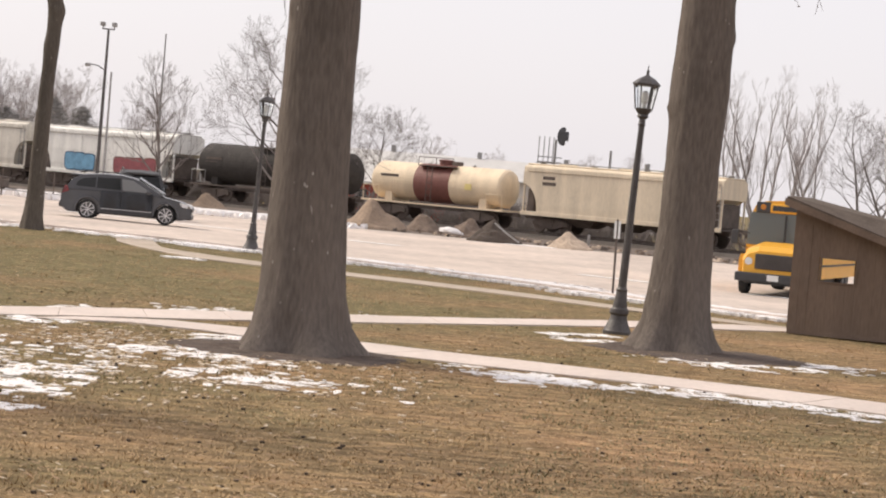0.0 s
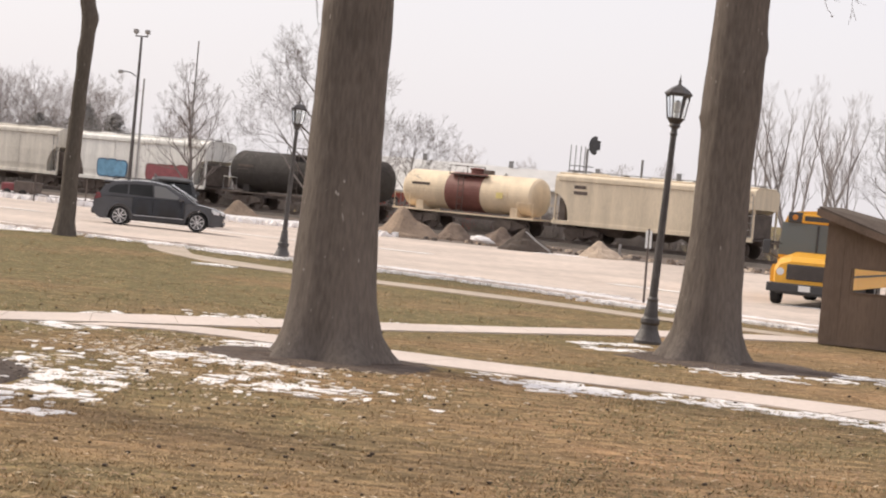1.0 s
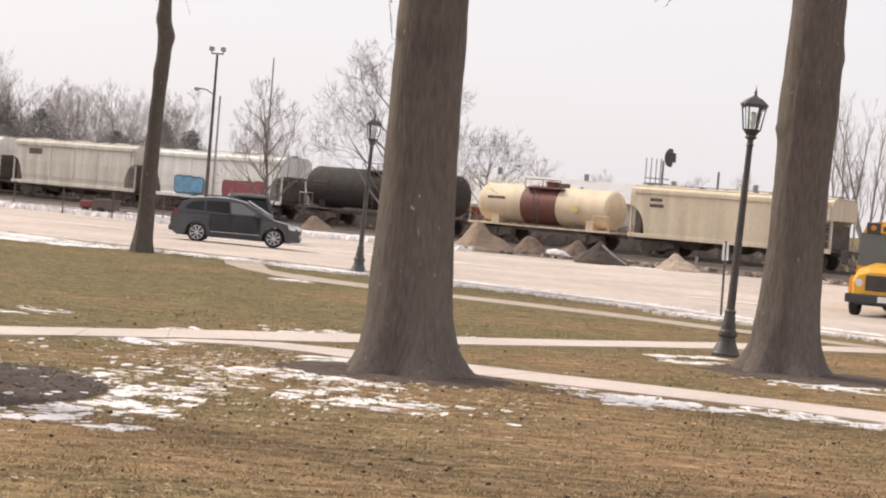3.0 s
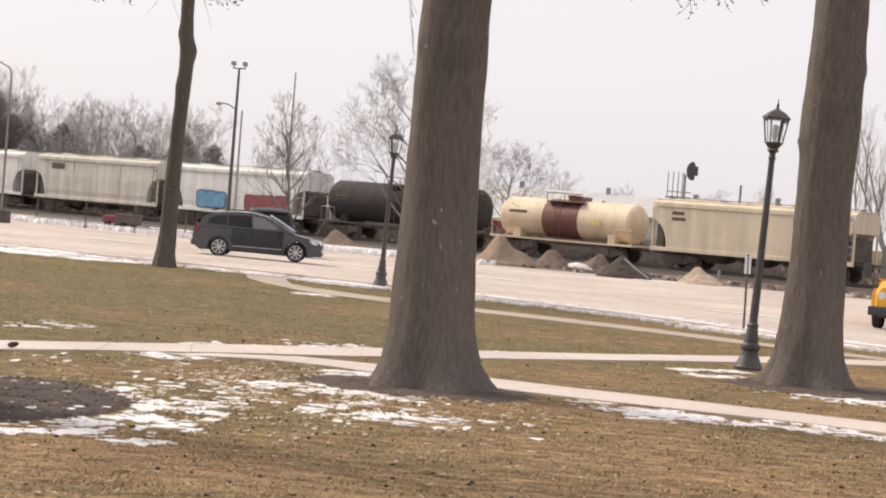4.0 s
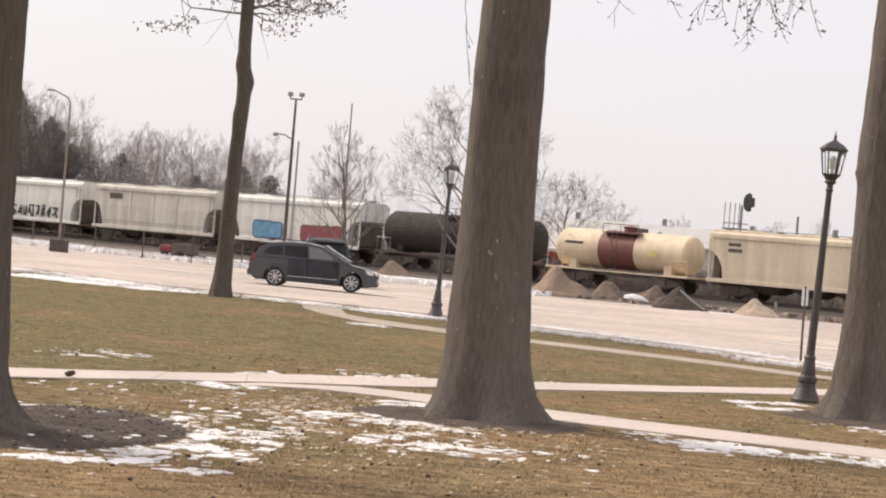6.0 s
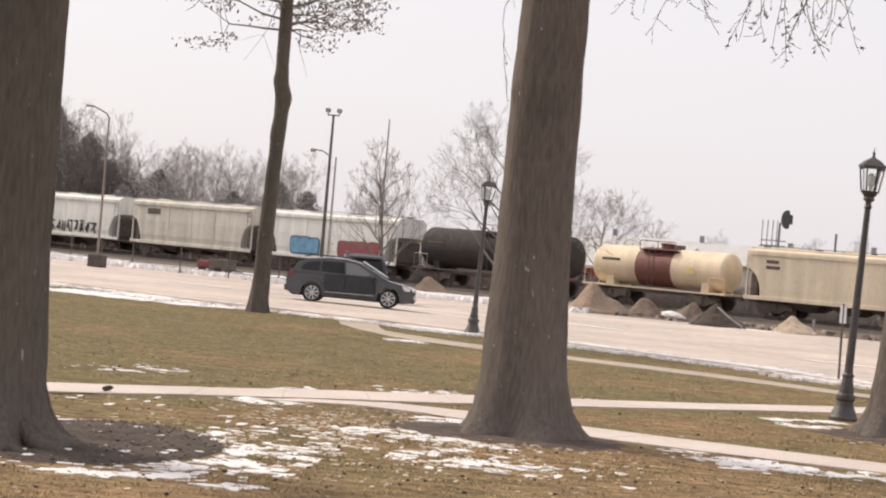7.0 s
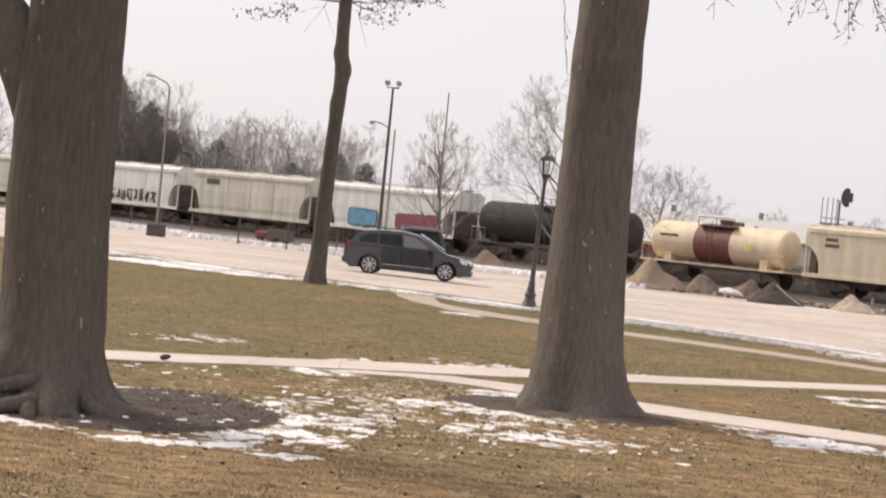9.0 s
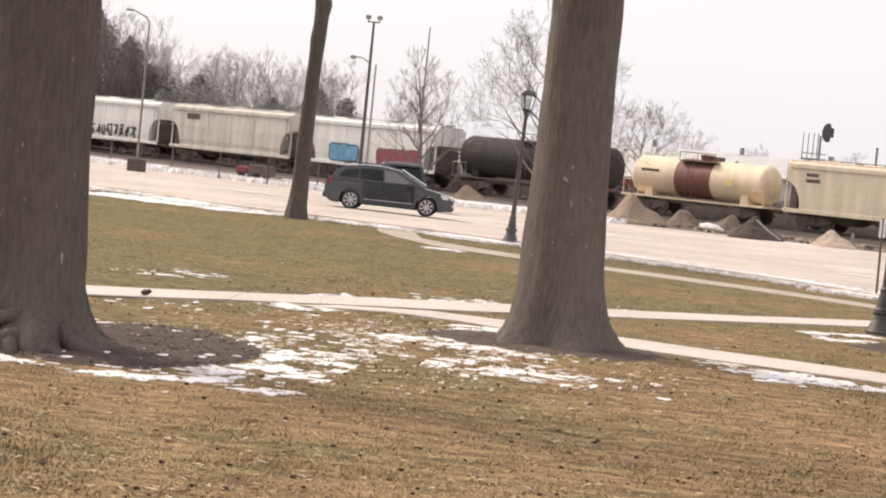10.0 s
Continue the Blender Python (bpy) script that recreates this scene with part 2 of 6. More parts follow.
def box(bm, x0, y0, z0, x1, y1, z1, bevel=0.0):
    r = bmesh.ops.create_cube(bm, size=1)
    vs = r["verts"]
    for v in vs:
        v.co = Vector(((x0 + x1) / 2 + v.co.x * (x1 - x0), (y0 + y1) / 2 + v.co.y * (y1 - y0), (z0 + z1) / 2 + v.co.z * (z1 - z0)))
    if bevel:
        es = list({e for v in vs for e in v.link_edges})
        bmesh.ops.bevel(bm, geom=es, offset=bevel, segments=2, affect="EDGES", profile=0.5)
    return bm


def tube(bm, pts, n=8, cap=True):
    """A round tube through (point, radius) pairs."""
    rings = []
    last = None
    for i, (p, r) in enumerate(pts):
        p = Vector(p)
        a = Vector(pts[max(0, i - 1)][0])
        b = Vector(pts[min(len(pts) - 1, i + 1)][0])
        d = (b - a).normalized()
        if last is None:
            last = d.orthogonal().normalized()
        u = (last - d * last.dot(d)).normalized()
        last = u
        v = d.cross(u)
        rings.append([bm.verts.new(p + (u * math.cos(2 * math.pi * k / n) + v * math.sin(2 * math.pi * k / n)) * r) for k in range(n)])
    for a, b in zip(rings, rings[1:]):
        for k in range(n):
            bm.faces.new((a[k], a[(k + 1) % n], b[(k + 1) % n], b[k]))
    if cap:
        bm.faces.new(list(reversed(rings[0])))
        bm.faces.new(rings[-1])
    return bm


def lathe(bm, prof, n=16, x=0.0, y=0.0):
    return tube(bm, [((x, y, z), r) for r, z in prof], n)


def prism(bm, outline, y0, y1):
    """An outline in x and z drawn out along y."""
    a = [bm.verts.new((x, y0, z)) for x, z in outline]
    b = [bm.verts.new((x, y1, z)) for x, z in outline]
    n = len(outline)
    fs = [bm.faces.new(a), bm.faces.new(list(reversed(b)))]
    for k in range(n):
        fs.append(bm.faces.new((a[k], b[k], b[(k + 1) % n], a[(k + 1) % n])))
    bmesh.ops.recalc_face_normals(bm, faces=fs)
    return bm


def strip(near, far, step=1.0, lift=0.02, thick=0.0):
    """A sheet over the ground between two polylines of equal length."""
    bm = bmesh.new()

    def fill(line):
        out = []
        for (ax, ay), (bx, by) in zip(line, line[1:]):
            k = max(1, int(math.hypot(bx - ax, by - ay) / step))
            out += [(ax + (bx - ax) * i / k, ay + (by - ay) * i / k) for i in range(k)]
        return out + [line[-1]]

    m = max(len(fill(near)), len(fill(far)))

    def even(line):
        ls = [0.0]
        for a, b in zip(line, line[1:]):
            ls.append(ls[-1] + math.hypot(b[0] - a[0], b[1] - a[1]))
        return [(float(np.interp(ls[-1] * i / (m - 1), ls, [p[0] for p in line])), float(np.interp(ls[-1] * i / (m - 1), ls, [p[1] for p in line]))) for i in range(m)]

    a, b = even(near), even(far)
    cross = max(1, int(max(math.hypot(p[0] - q[0], p[1] - q[1]) for p, q in zip(a, b)) / (step * 2)))
    grid = []
    for p, q in zip(a, b):
        row = []
        for j in range(cross + 1):
            x, y = p[0] + (q[0] - p[0]) * j / cross, p[1] + (q[1] - p[1]) * j / cross
            row.append(bm.verts.new((x, y, gz(x, y) + lift)))
        grid.append(row)
    for r, s in zip(grid, grid[1:]):
        for j in range(cross):
            bm.faces.new((r[j], s[j], s[j + 1], r[j + 1]))
    bmesh.ops.recalc_face_normals(bm, faces=bm.faces)
    return bm


# ---- ground, road, paths ----
def sheet(name, verts, faces, mat, label, category, kind="stuff"):
    """One joined mesh of many small pieces."""
    me = bpy.data.meshes.new(name)
    me.from_pydata(verts, [], faces)
    for m in mat if isinstance(mat, (list, tuple)) else [mat]:
        me.materials.append(m)
    return tagged(new(name, me), label, category, kind=kind)


bm = bmesh.new()
xs = [-2500, -800, -300, -150] + [-100 + 2 * i for i in range(101)] + [150, 300, 800, 2500]
ys = [-2500, -500, -100] + [-20 + 2 * i for i in range(111)] + [250, 350, 600, 1200, 2600]
grid = [[bm.verts.new((x, y, gz(x, y))) for x in xs] for y in ys]
for a, b in zip(grid, grid[1:]):
    for i in range(len(xs) - 1):
        bm.faces.new((a[i], a[i + 1], b[i + 1], b[i]))
tagged(part("ground", bm, LAWN), "patchy straw-brown winter lawn with greener areas", "ground", kind="structure")
ROAD_NEAR = [(-70, 99), (-21, 67.5), (-14, 61.2), (-5.4, 57.4), (-2.4, 55.1), (1.9, 51.6), (5, 47.8), (8, 45.4), (25, 31), (60, 5)]
ROAD_FAR = [(-70, 142), (-45, 124), (-30, 113), (-21, 110), (-13, 112), (-4.8, 107), (0.2, 105.5), (10.6, 101), (25, 93), (60, 70)]
tagged(part("road", strip(ROAD_NEAR, ROAD_FAR, 2.0, 0.03), ASPHALT), "wide pale salt-dusted asphalt road", "road", kind="structure")


def kerb(name, line, width, height, label):
    """A low concrete edge that follows a line on the ground."""
    bm = bmesh.new()
    rings = []
    for i, (x, y) in enumerate(line):
        a, b = line[max(0, i - 1)], line[min(len(line) - 1, i + 1)]
        d = Vector((b[0] - a[0], b[1] - a[1], 0)).normalized()
        n = Vector((-d.y, d.x, 0)) * width / 2
        z = gz(x, y)
        rings.append([bm.verts.new((x + s * n.x, y + s * n.y, z + h)) for s, h in ((-1, -0.05), (-1, height), (1, height), (1, -0.05))])
    for p, q in zip(rings, rings[1:]):
        for k in range(3):
            bm.faces.new((p[k], q[k], q[k + 1], p[k + 1]))
    bmesh.ops.recalc_face_normals(bm, faces=bm.faces)
    return tagged(part(name, bm, CONCRETE), label, "kerb", kind="structure")


def along(line, step):
    out = []
    for (ax, ay), (bx, by) in zip(line, line[1:]):
        k = max(1, int(math.hypot(bx - ax, by - ay) / step))
        out += [(ax + (bx - ax) * i / k, ay + (by - ay) * i / k) for i in range(k)]
    return out + [line[-1]]


kerb("kerb", along([(x, y - 0.1) for x, y in ROAD_NEAR[1:9]], 1.0), 0.18, 0.1, "low worn concrete kerb along the road")


def slabs(name, near, far, count, label, mat=CONCRETE):
    """A path of separate concrete slabs with open joints, children of its bed."""
    bed = part(name, strip(near, far, 0.5, 0.012), DIRT)
    tagged(bed, label, "path", kind="structure")

    def place(line, u):
        ls = [0.0]
        for a, b in zip(line, line[1:]):
            ls.append(ls[-1] + math.hypot(b[0] - a[0], b[1] - a[1]))
        return (float(np.interp(ls[-1] * u, ls, [p[0] for p in line])), float(np.interp(ls[-1] * u, ls, [p[1] for p in line])))

    for i in range(count):
        u0, u1 = (i + 0.0015) / count, (i + 0.9985) / count
        q = [place(near, u0), place(near, u1), place(far, u1), place(far, u0)]
        lift = random.uniform(0.018, 0.024)
        bm = bmesh.new()
        low = [bm.verts.new((x, y, gz(x, y) - 0.04)) for x, y in q]
        mid = [bm.verts.new((x, y, gz(x, y) + lift - 0.008)) for x, y in q]
        cx, cy = sum(p[0] for p in q) / 4, sum(p[1] for p in q) / 4
        top = [bm.verts.new((x + (cx - x) * 0.005, y + (cy - y) * 0.005, gz(x, y) + lift)) for x, y in q]
        bm.faces.new(top)
        for r, s in ((low, mid), (mid, top)):
            for k in range(4):
                bm.faces.new((r[k], r[(k + 1) % 4], s[(k + 1) % 4], s[k]))
        bmesh.ops.recalc_face_normals(bm, faces=bm.faces)
        part("slab", bm, mat, bed)


PAVE_NEAR = [(-9.4, 58.4), (-8.7, 54.6), (-6.9, 50.6), (-5.2, 48.2), (-4.1, 47.8), (-2.0, 46.4), (0.17, 45.0), (2.05, 43.7), (4.4, 41.7), (7.2, 40.1), (20, 33)]
PAVE_FAR = [(-8.3, 58.2), (-7.3, 53.3), (-5.85, 51.3), (-4.9, 50.4), (-4.0, 49.5), (-2.0, 48.1), (0.2, 46.8), (2.15, 45.4), (4.8, 43.0), (7.6, 41.2), (21, 34.2)]
PATH1_NEAR = [(-20, 18.6), (-7.66, 24.85), (-6.39, 26.5), (-4.77, 28.0), (-2.64, 29.8), (-1.19, 31.3), (0.9, 33.45), (2.95, 35.6), (6.9, 39.2), (7.6, 39.8)]
PATH1_FAR = [(-20, 20.2), (-8.09, 26.3), (-6.67, 27.8), (-5.06, 29.6), (-2.81, 31.6), (-1.26, 33.0), (0.93, 35.0), (3.1, 37.4), (6.5, 40.5), (7.3, 41.0)]
slabs("pavement", PAVE_NEAR, PAVE_FAR, 24, "narrow worn concrete pavement beside the road", OLD_CONCRETE)
slabs("path_1", PATH1_NEAR, PATH1_FAR, 24, "pale concrete footpath across the lawn")
PATH2_NEAR = [(-5.4, 26.9), (-3.65, 27.75), (-2.5, 26.7), (-0.8, 25.95), (1, 25.3), (3.06, 24.75), (5.3, 23.5), (14, 18.4)]
PATH2_FAR = [(-4.9, 27.7), (-3.5, 28.6), (-2.4, 28.2), (-0.85, 27.4), (1.07, 26.8), (3.25, 26.0), (5.7, 25.0), (15, 20)]
slabs("path_2", PATH2_NEAR, PATH2_FAR, 16, "pale concrete footpath branching past the tree")

# lane lines on the road
for x, y, ln, turn in ((-11.2, 81.6, 8.4, 0.05), (-19, 82, 4.0, -0.6), (-2.8, 83, 3.0, -0.6), (11.5, 62, 4.0, -0.6), (6.0, 66, 3.0, -0.6)):
    bm = bmesh.new()
    d = Vector((math.cos(turn), math.sin(turn), 0))
    n = Vector((-d.y, d.x, 0)) * 0.42
    v = []
    for s, w in ((-1, -1), (1, -1), (1, 1), (-1, 1)):
        p = Vector((x, y, 0)) + d * s * ln / 2 + n * w
        v.append(bm.verts.new((p.x, p.y, gz(p.x, p.y) + 0.045)))
    bm.faces.new(v)
    tagged(part("lane_line", bm, LINE), "worn white lane line on the road", "road marking", kind="structure")

# rail bed, ballast, rails
tagged(part("railbed", strip(ROAD_FAR, [(-70, 172), (-45, 156), (-30, 145), (-21, 139), (-13, 133.5), (-4.8, 128), (0.2, 124.5), (10.6, 117), (25, 107), (60, 83)], 2.0, 0.035), RAILBED),
       "dark gravelly verge below the railway", "verge", kind="structure")
TRACK_Y, TRACK_K, RAIL_Z = 128.0, 0.7, 0.12
TRACK_TURN = -math.degrees(math.atan(TRACK_K))


def on_track(x):
    return Vector((x, TRACK_Y - TRACK_K * x, RAIL_Z))


bm = bmesh.new()
prism(bm, [(-3.0, -0.6), (-1.7, -0.04), (1.7, -0.04), (3.0, -0.6)], -130, 130)
bed = part("ballast_bed", bm, BALLAST, at=Matrix.Translation(on_track(0) - Vector((0, 0, 0.15))) @ pose(0, 0, 0, 0, 0, TRACK_TURN - 90))
tagged(bed, "grey stone ballast under the rails", "ballast", kind="structure")
for side in (-0.72, 0.72):
    bm = bmesh.new()
    prism(bm, [(side - 0.07, -0.17), (side - 0.07, -0.14), (side - 0.02, -0.12), (side - 0.035, -0.03), (side - 0.035, 0), (side + 0.035, 0), (side + 0.035, -0.03), (side + 0.02, -0.12), (side + 0.07, -0.14), (side + 0.07, -0.17)], -130, 130)
    tagged(part("rail", bm, RUST, at=Matrix.Translation(on_track(0)) @ pose(0, 0, 0, 0, 0, TRACK_TURN - 90)), "long rusty steel running rail", "rail", kind="structure")


# ---- snow ----
def snow(cx, cy, rx, ry, cut=0.5, cell=0.036, turn=0.0, hole=None, seed=0, base=0.006, rise=0.006):
    """Half-melted snow: ragged flat lumps with gaps, thinning to the rim."""
    c, s = math.cos(radians(turn)), math.sin(radians(turn))
    nx, ny = int(2 * rx / cell), int(2 * ry / (cell * 1.4))
    verts, faces, index = [], [], {}

    def height(i, j):
        u, v = (i / nx * 2 - 1), (j / ny * 2 - 1)
        x, y = cx + u * rx * c - v * ry * s, cy + u * rx * s + v * ry * c
        r = math.hypot(u, v)
        n = noise.noise((x * 1.5, y * 1.8, seed)) * 0.5 + noise.noise((x * 3.2, y * 4.6, seed + 4)) * 0.75 + noise.noise((x * 8.0, y * 10.0, seed + 8)) * 0.65
        h = (1.0 - r) * 0.75 + n * 1.5 - cut - 0.24
        if hole and math.hypot((x - hole[0]) / hole[2], (y - hole[1]) / hole[3]) < 1 + n * 0.15:
            h = -1
        return x, y, h

    pts = {(i, j): height(i, j) for i in range(nx + 1) for j in range(ny + 1)}
    for i in range(nx):
        for j in range(ny):
            q = [(i, j), (i + 1, j), (i + 1, j + 1), (i, j + 1)]
            if sum(pts[k][2] > 0 for k in q) >= 3:
                for k in q:
                    if k not in index:
                        index[k] = len(verts)
                        x, y, h = pts[k]
                        x += random.uniform(-0.3, 0.3) * cell
                        verts.append((x, y, gz(x, y) + base + min(rise, max(0, h) * rise * 2)))
                faces.append([index[k] for k in q])
    # skirt down to the ground
    edges = {}
    for f in faces:
        for a, b in zip(f, f[1:] + f[:1]):
            edges[(a, b)] = edges.get((a, b), 0) + 1
    for (a, b) in [e for e in edges if (e[1], e[0]) not in edges]:
        n = len(verts)
        for k in (a, b):
            x, y, z = verts[k]
            verts.append((x, y, gz(x, y) - 0.005))
        faces.append([b, a, n, n + 1])
    if faces:
        sheet("snow_patch", verts, faces, SNOW, "thin ragged patch of melting snow on the grass", "snow")


MULCH = (-5.75, 19.95, 1.5, 2.3)
for k, (cx, cy, rx, ry, cut, turn) in enumerate((
        (-3.2, 24.3, 0.55, 0.9, 0.05, -30), (-2.6, 24.0, 0.6, 0.7, -0.1, -30), (-2.1, 23.55, 0.5, 0.55, 0.05, -10),
        (-3.35, 22.95, 0.5, 0.5, 0.3, 0), (-1.95, 21.4, 0.75, 0.65, 0.0, 0), (-1.35, 21.2, 0.45, 0.6, 0.1, 0),
        (-2.75, 26.45, 0.5, 0.4, -0.4, 25), (-5.25, 26.85, 0.4, 0.45, -0.2, 50), (-5.3, 29.6, 0.5, 0.5, 0.2, 50), (-3.5, 31.5, 0.8, 0.5, 0.1, 50),
        (2.4, 33.0, 0.65, 0.26, -0.5, 30), (2.5, 31.75, 0.5, 0.24, -0.45, 30), (2.1, 32.2, 0.4, 0.5, 0.3, 0),
        (3.6, 29.6, 0.7, 0.7, 0.2, 0), (4.55, 29.35, 0.75, 0.9, -0.05, 0), (5.6, 29.7, 0.7, 0.7, 0.15, 20), (6.3, 30.3, 0.6, 0.7, 0.1, 20),
        (0.5, 25.2, 0.6, 0.45, 0.2, 15), (1.3, 24.3, 0.65, 0.6, -0.3, 15), (0.95, 24.55, 0.5, 0.6, 0.25, 0), (2.25, 23.95, 0.7, 0.5, 0.1, 10),
        (3.1, 24.35, 0.6, 0.4, 0.05, -10), (3.8, 23.8, 0.7, 0.4, -0.1, -22), (4.6, 23.3, 0.7, 0.4, -0.15, -25), (5.4, 22.75, 0.7, 0.45, -0.1, -30),
        (-8.1, 30.7, 0.7, 1.1, 0.3, 0), (-4.2, 22.4, 1.3, 1.5, 0.9, 0), (-4.9, 24.0, 1.3, 1.8, 0.95, 0), (-3.7, 23.4, 1.0, 1.6, 0.9, 0),
        (-1.0, 33.6, 0.9, 0.5, 0.35, 40), (7.5, 22.0, 1.2, 1.2, 0.35, 0))):
    snow(cx, cy, rx * 1.12, ry * 1.12, cut + 0.18, 0.03, turn=turn, seed=k * 3.1)
snow(-5.3, 19.6, 2.0, 2.5, -0.1, 0.04, hole=(-5.75, 19.95, 1.42, 2.05), seed=50)
snow(-4.1, 21.0, 0.85, 0.7, 0.35, 0.04, turn=-15, hole=(-5.75, 19.95, 1.42, 2.05), seed=57)
# snow banked along the road's near edge and its far edge
for k, (x, y) in enumerate(along([(x, y - (0.5 if x < -3 else -0.9)) for x, y in ROAD_NEAR[1:9]], 1.7)):
    if x < 16:
        snow(x + random.uniform(-0.4, 0.4), y + random.uniform(-0.3, 0.5), random.uniform(1.5, 2.4), random.uniform(0.8, 1.3) * (1.6 if x > -3 else 1.25), random.uniform(-0.1, 0.4) - (0.12 if x > -3 else -0.05), 0.06, turn=-35, seed=100 + k, base=0.055 if x > -3 else 0.04)
for k, (x, y) in enumerate(along([(-42, 120.5), (-30, 112.5), (-24, 114.5), (-20, 111)], 1.9)):
    snow(x, y, 3.0, 3.0, -0.2, 0.16, turn=-30, seed=200 + k, base=0.05, rise=0.3)
for k, (x, y) in enumerate(along([(-15, 109.0), (-7, 106.5)], 2.2)):
    snow(x, y, 2.6, 2.6, -0.3, 0.16, turn=-25, seed=240 + k, base=0.05, rise=0.25)
snow(-6.6, 57.0, 1.3, 1.0, -0.35, 0.07, turn=-45, seed=260)
snow(-6.1, 48.3, 0.6, 0.35, -0.2, 0.06, turn=-30, seed=261, base=0.026)
for k, (x, y, rx, ry) in enumerate(((-16.7, 60.8, 1.4, 1.5), (-15.6, 60.4, 1.2, 1.3), (-14.1, 59.2, 1.0, 1.0), (-13.0, 60.0, 1.1, 1.0), (-18.2, 61.8, 1.4, 1.6), (-10.2, 59.2, 1.0, 0.8))):
    snow(x, y, rx, ry, -0.35, 0.07, turn=-35, seed=270 + k)

# mulch ring round the near tree
verts, faces = [(MULCH[0], MULCH[1], 0.09)], []
for j in range(1, 9):
    for i in range(48):
        a = i * math.tau / 48
        r = j / 8 * (1 + 0.1 * noise.noise((math.cos(a) * 2, math.sin(a) * 2, 3)))
        x, y = MULCH[0] + MULCH[2] * r * math.cos(a), MULCH[1] + MULCH[3] * r * math.sin(a)
        verts.append((x, y, 0.05 * (1 - (j / 8) ** 2) + 0.012 + 0.05 * noise.noise((x * 4, y * 4, 0)) * (1 - j / 8.5) - (0.03 if j == 8 else 0)))
for i in range(48):
    faces.append([0, 1 + i, 1 + (i + 1) % 48])
for j in range(7):
    for i in range(48):
        p, q = 1 + j * 48, 1 + (j + 1) * 48
        faces.append([p + i, q + i, q + (i + 1) % 48, p + (i + 1) % 48])
tagged(sheet("mulch_bed", verts, faces, SOIL, "round bed of dark mulch about the tree", "mulch", "structure"), kind="structure")


def soil_and_shade(cx, cy, rx, ry, seed):
    """Worn dark earth and the trunk's painted contact shadow in one sheet, with a ragged edge."""
    verts, faces, n, rings = [(cx, cy, 0.03)], [], 60, 10
    for j in range(1, rings + 1):
        for i in range(n):
            a = i * math.tau / n
            r = j / rings * (1 + 0.28 * noise.noise((math.cos(a) * 2.2, math.sin(a) * 2.2, seed)) + 0.16 * noise.noise((math.cos(a) * 7, math.sin(a) * 7, seed)))
            x, y = cx + rx * r * math.cos(a), cy + ry * r * math.sin(a)
            verts.append((x, y, gz(x, y) + 0.03 * (1 - j / rings) + 0.01 + 0.02 * noise.noise((x * 6, y * 6, seed)) * (j < rings) - (0.02 if j == rings else 0)))
    faces += [(0, 1 + i, 1 + (i + 1) % n) for i in range(n)]
    for j in range(rings - 1):
        p, q = 1 + j * n, 1 + (j + 1) * n
        faces += [(p + i, q + i, q + (i + 1) % n, p + (i + 1) % n) for i in range(n)]
    sheet("soil_and_shade", verts, faces, SOIL_DRY, "worn dark earth and painted shadow round the foot of a tree", "soil", "structure")


# sized to cover the trunks' shadows as well as the worn earth
soil_and_shade(-1.75, 25.15, 1.55, 1.35, 4.0)
soil_and_shade(4.15, 30.9, 1.75, 1.5, 8.0)


# ---- grass and litter ----
def on_paving(x, y):
    for near, far in PAVED:
        yn = np.interp(x, near[0], near[1])
        yf = np.interp(x, far[0], far[1])
        if yn - 0.05 < y < yf + 0.05:
            return True
    return False


def curve_of(pts):
    return ([p[0] for p in pts], [p[1] for p in pts])


PAVED = [(curve_of(PATH1_NEAR), curve_of(PATH1_FAR)),
         (curve_of(PATH2_NEAR), curve_of([(-5.4, 27.7)] + PATH2_FAR[1:])),
         (curve_of(PAVE_NEAR), curve_of(PAVE_FAR)),
         (curve_of(ROAD_NEAR), curve_of(ROAD_FAR))]


def scatter(count, near=10.5, far=62.0, thin=1.9):
    """Places on the lawn, thinner with distance."""
    out = []
    while len(out) < count:
        d = near + (far - near) * random.random() ** thin
        a = radians(random.uniform(-22.5, 14.5))
        x, y = d * math.sin(a), d * math.cos(a)
        if not on_paving(x, y) and math.hypot((x - MULCH[0]) / MULCH[2], (y - MULCH[1]) / MULCH[3]) > 1 and math.hypot((x + 1.75) / 1.35, (y - 25.15) / 1.15) > 1 and math.hypot((x - 4.15) / 1.5, (y - 30.9) / 1.3) > 1:
            out.append((x, y))
    return out


for label, mat, count, tall, cutoff in (("short dry straw-coloured grass blades on the lawn", BLADE, 42000, 0.03, -0.6), ("short dull green grass blades on the lawn", BLADE_G, 24000, 0.034, 0.12)):
    verts, faces = [], []
    for x, y in scatter(count):
        if noise.noise((x * 0.2, y * 0.2, 9)) < cutoff:
            continue
        h0 = tall * (0.55 + 1.6 * max(0.0, noise.noise((x * 1.3, y * 1.3, 2))))
        for _ in range(3):
            a, bend = random.uniform(0, math.tau), random.uniform(0.01, 0.05)
            px, py, h = x + random.uniform(-0.05, 0.05), y + random.uniform(-0.05, 0.05), h0 * random.uniform(0.5, 1.2)
            w = random.uniform(0.004, 0.008)
            z = gz(px, py)
            n = len(verts)
            verts += [(px - w * math.sin(a + 1.57), py - w * math.cos(a + 1.57), z), (px + w * math.sin(a + 1.57), py + w * math.cos(a + 1.57), z), (px + bend * math.sin(a), py + bend * math.cos(a), z + h)]
            faces.append((n, n + 1, n + 2))
    sheet("grass", verts, faces, mat, label, "grass")

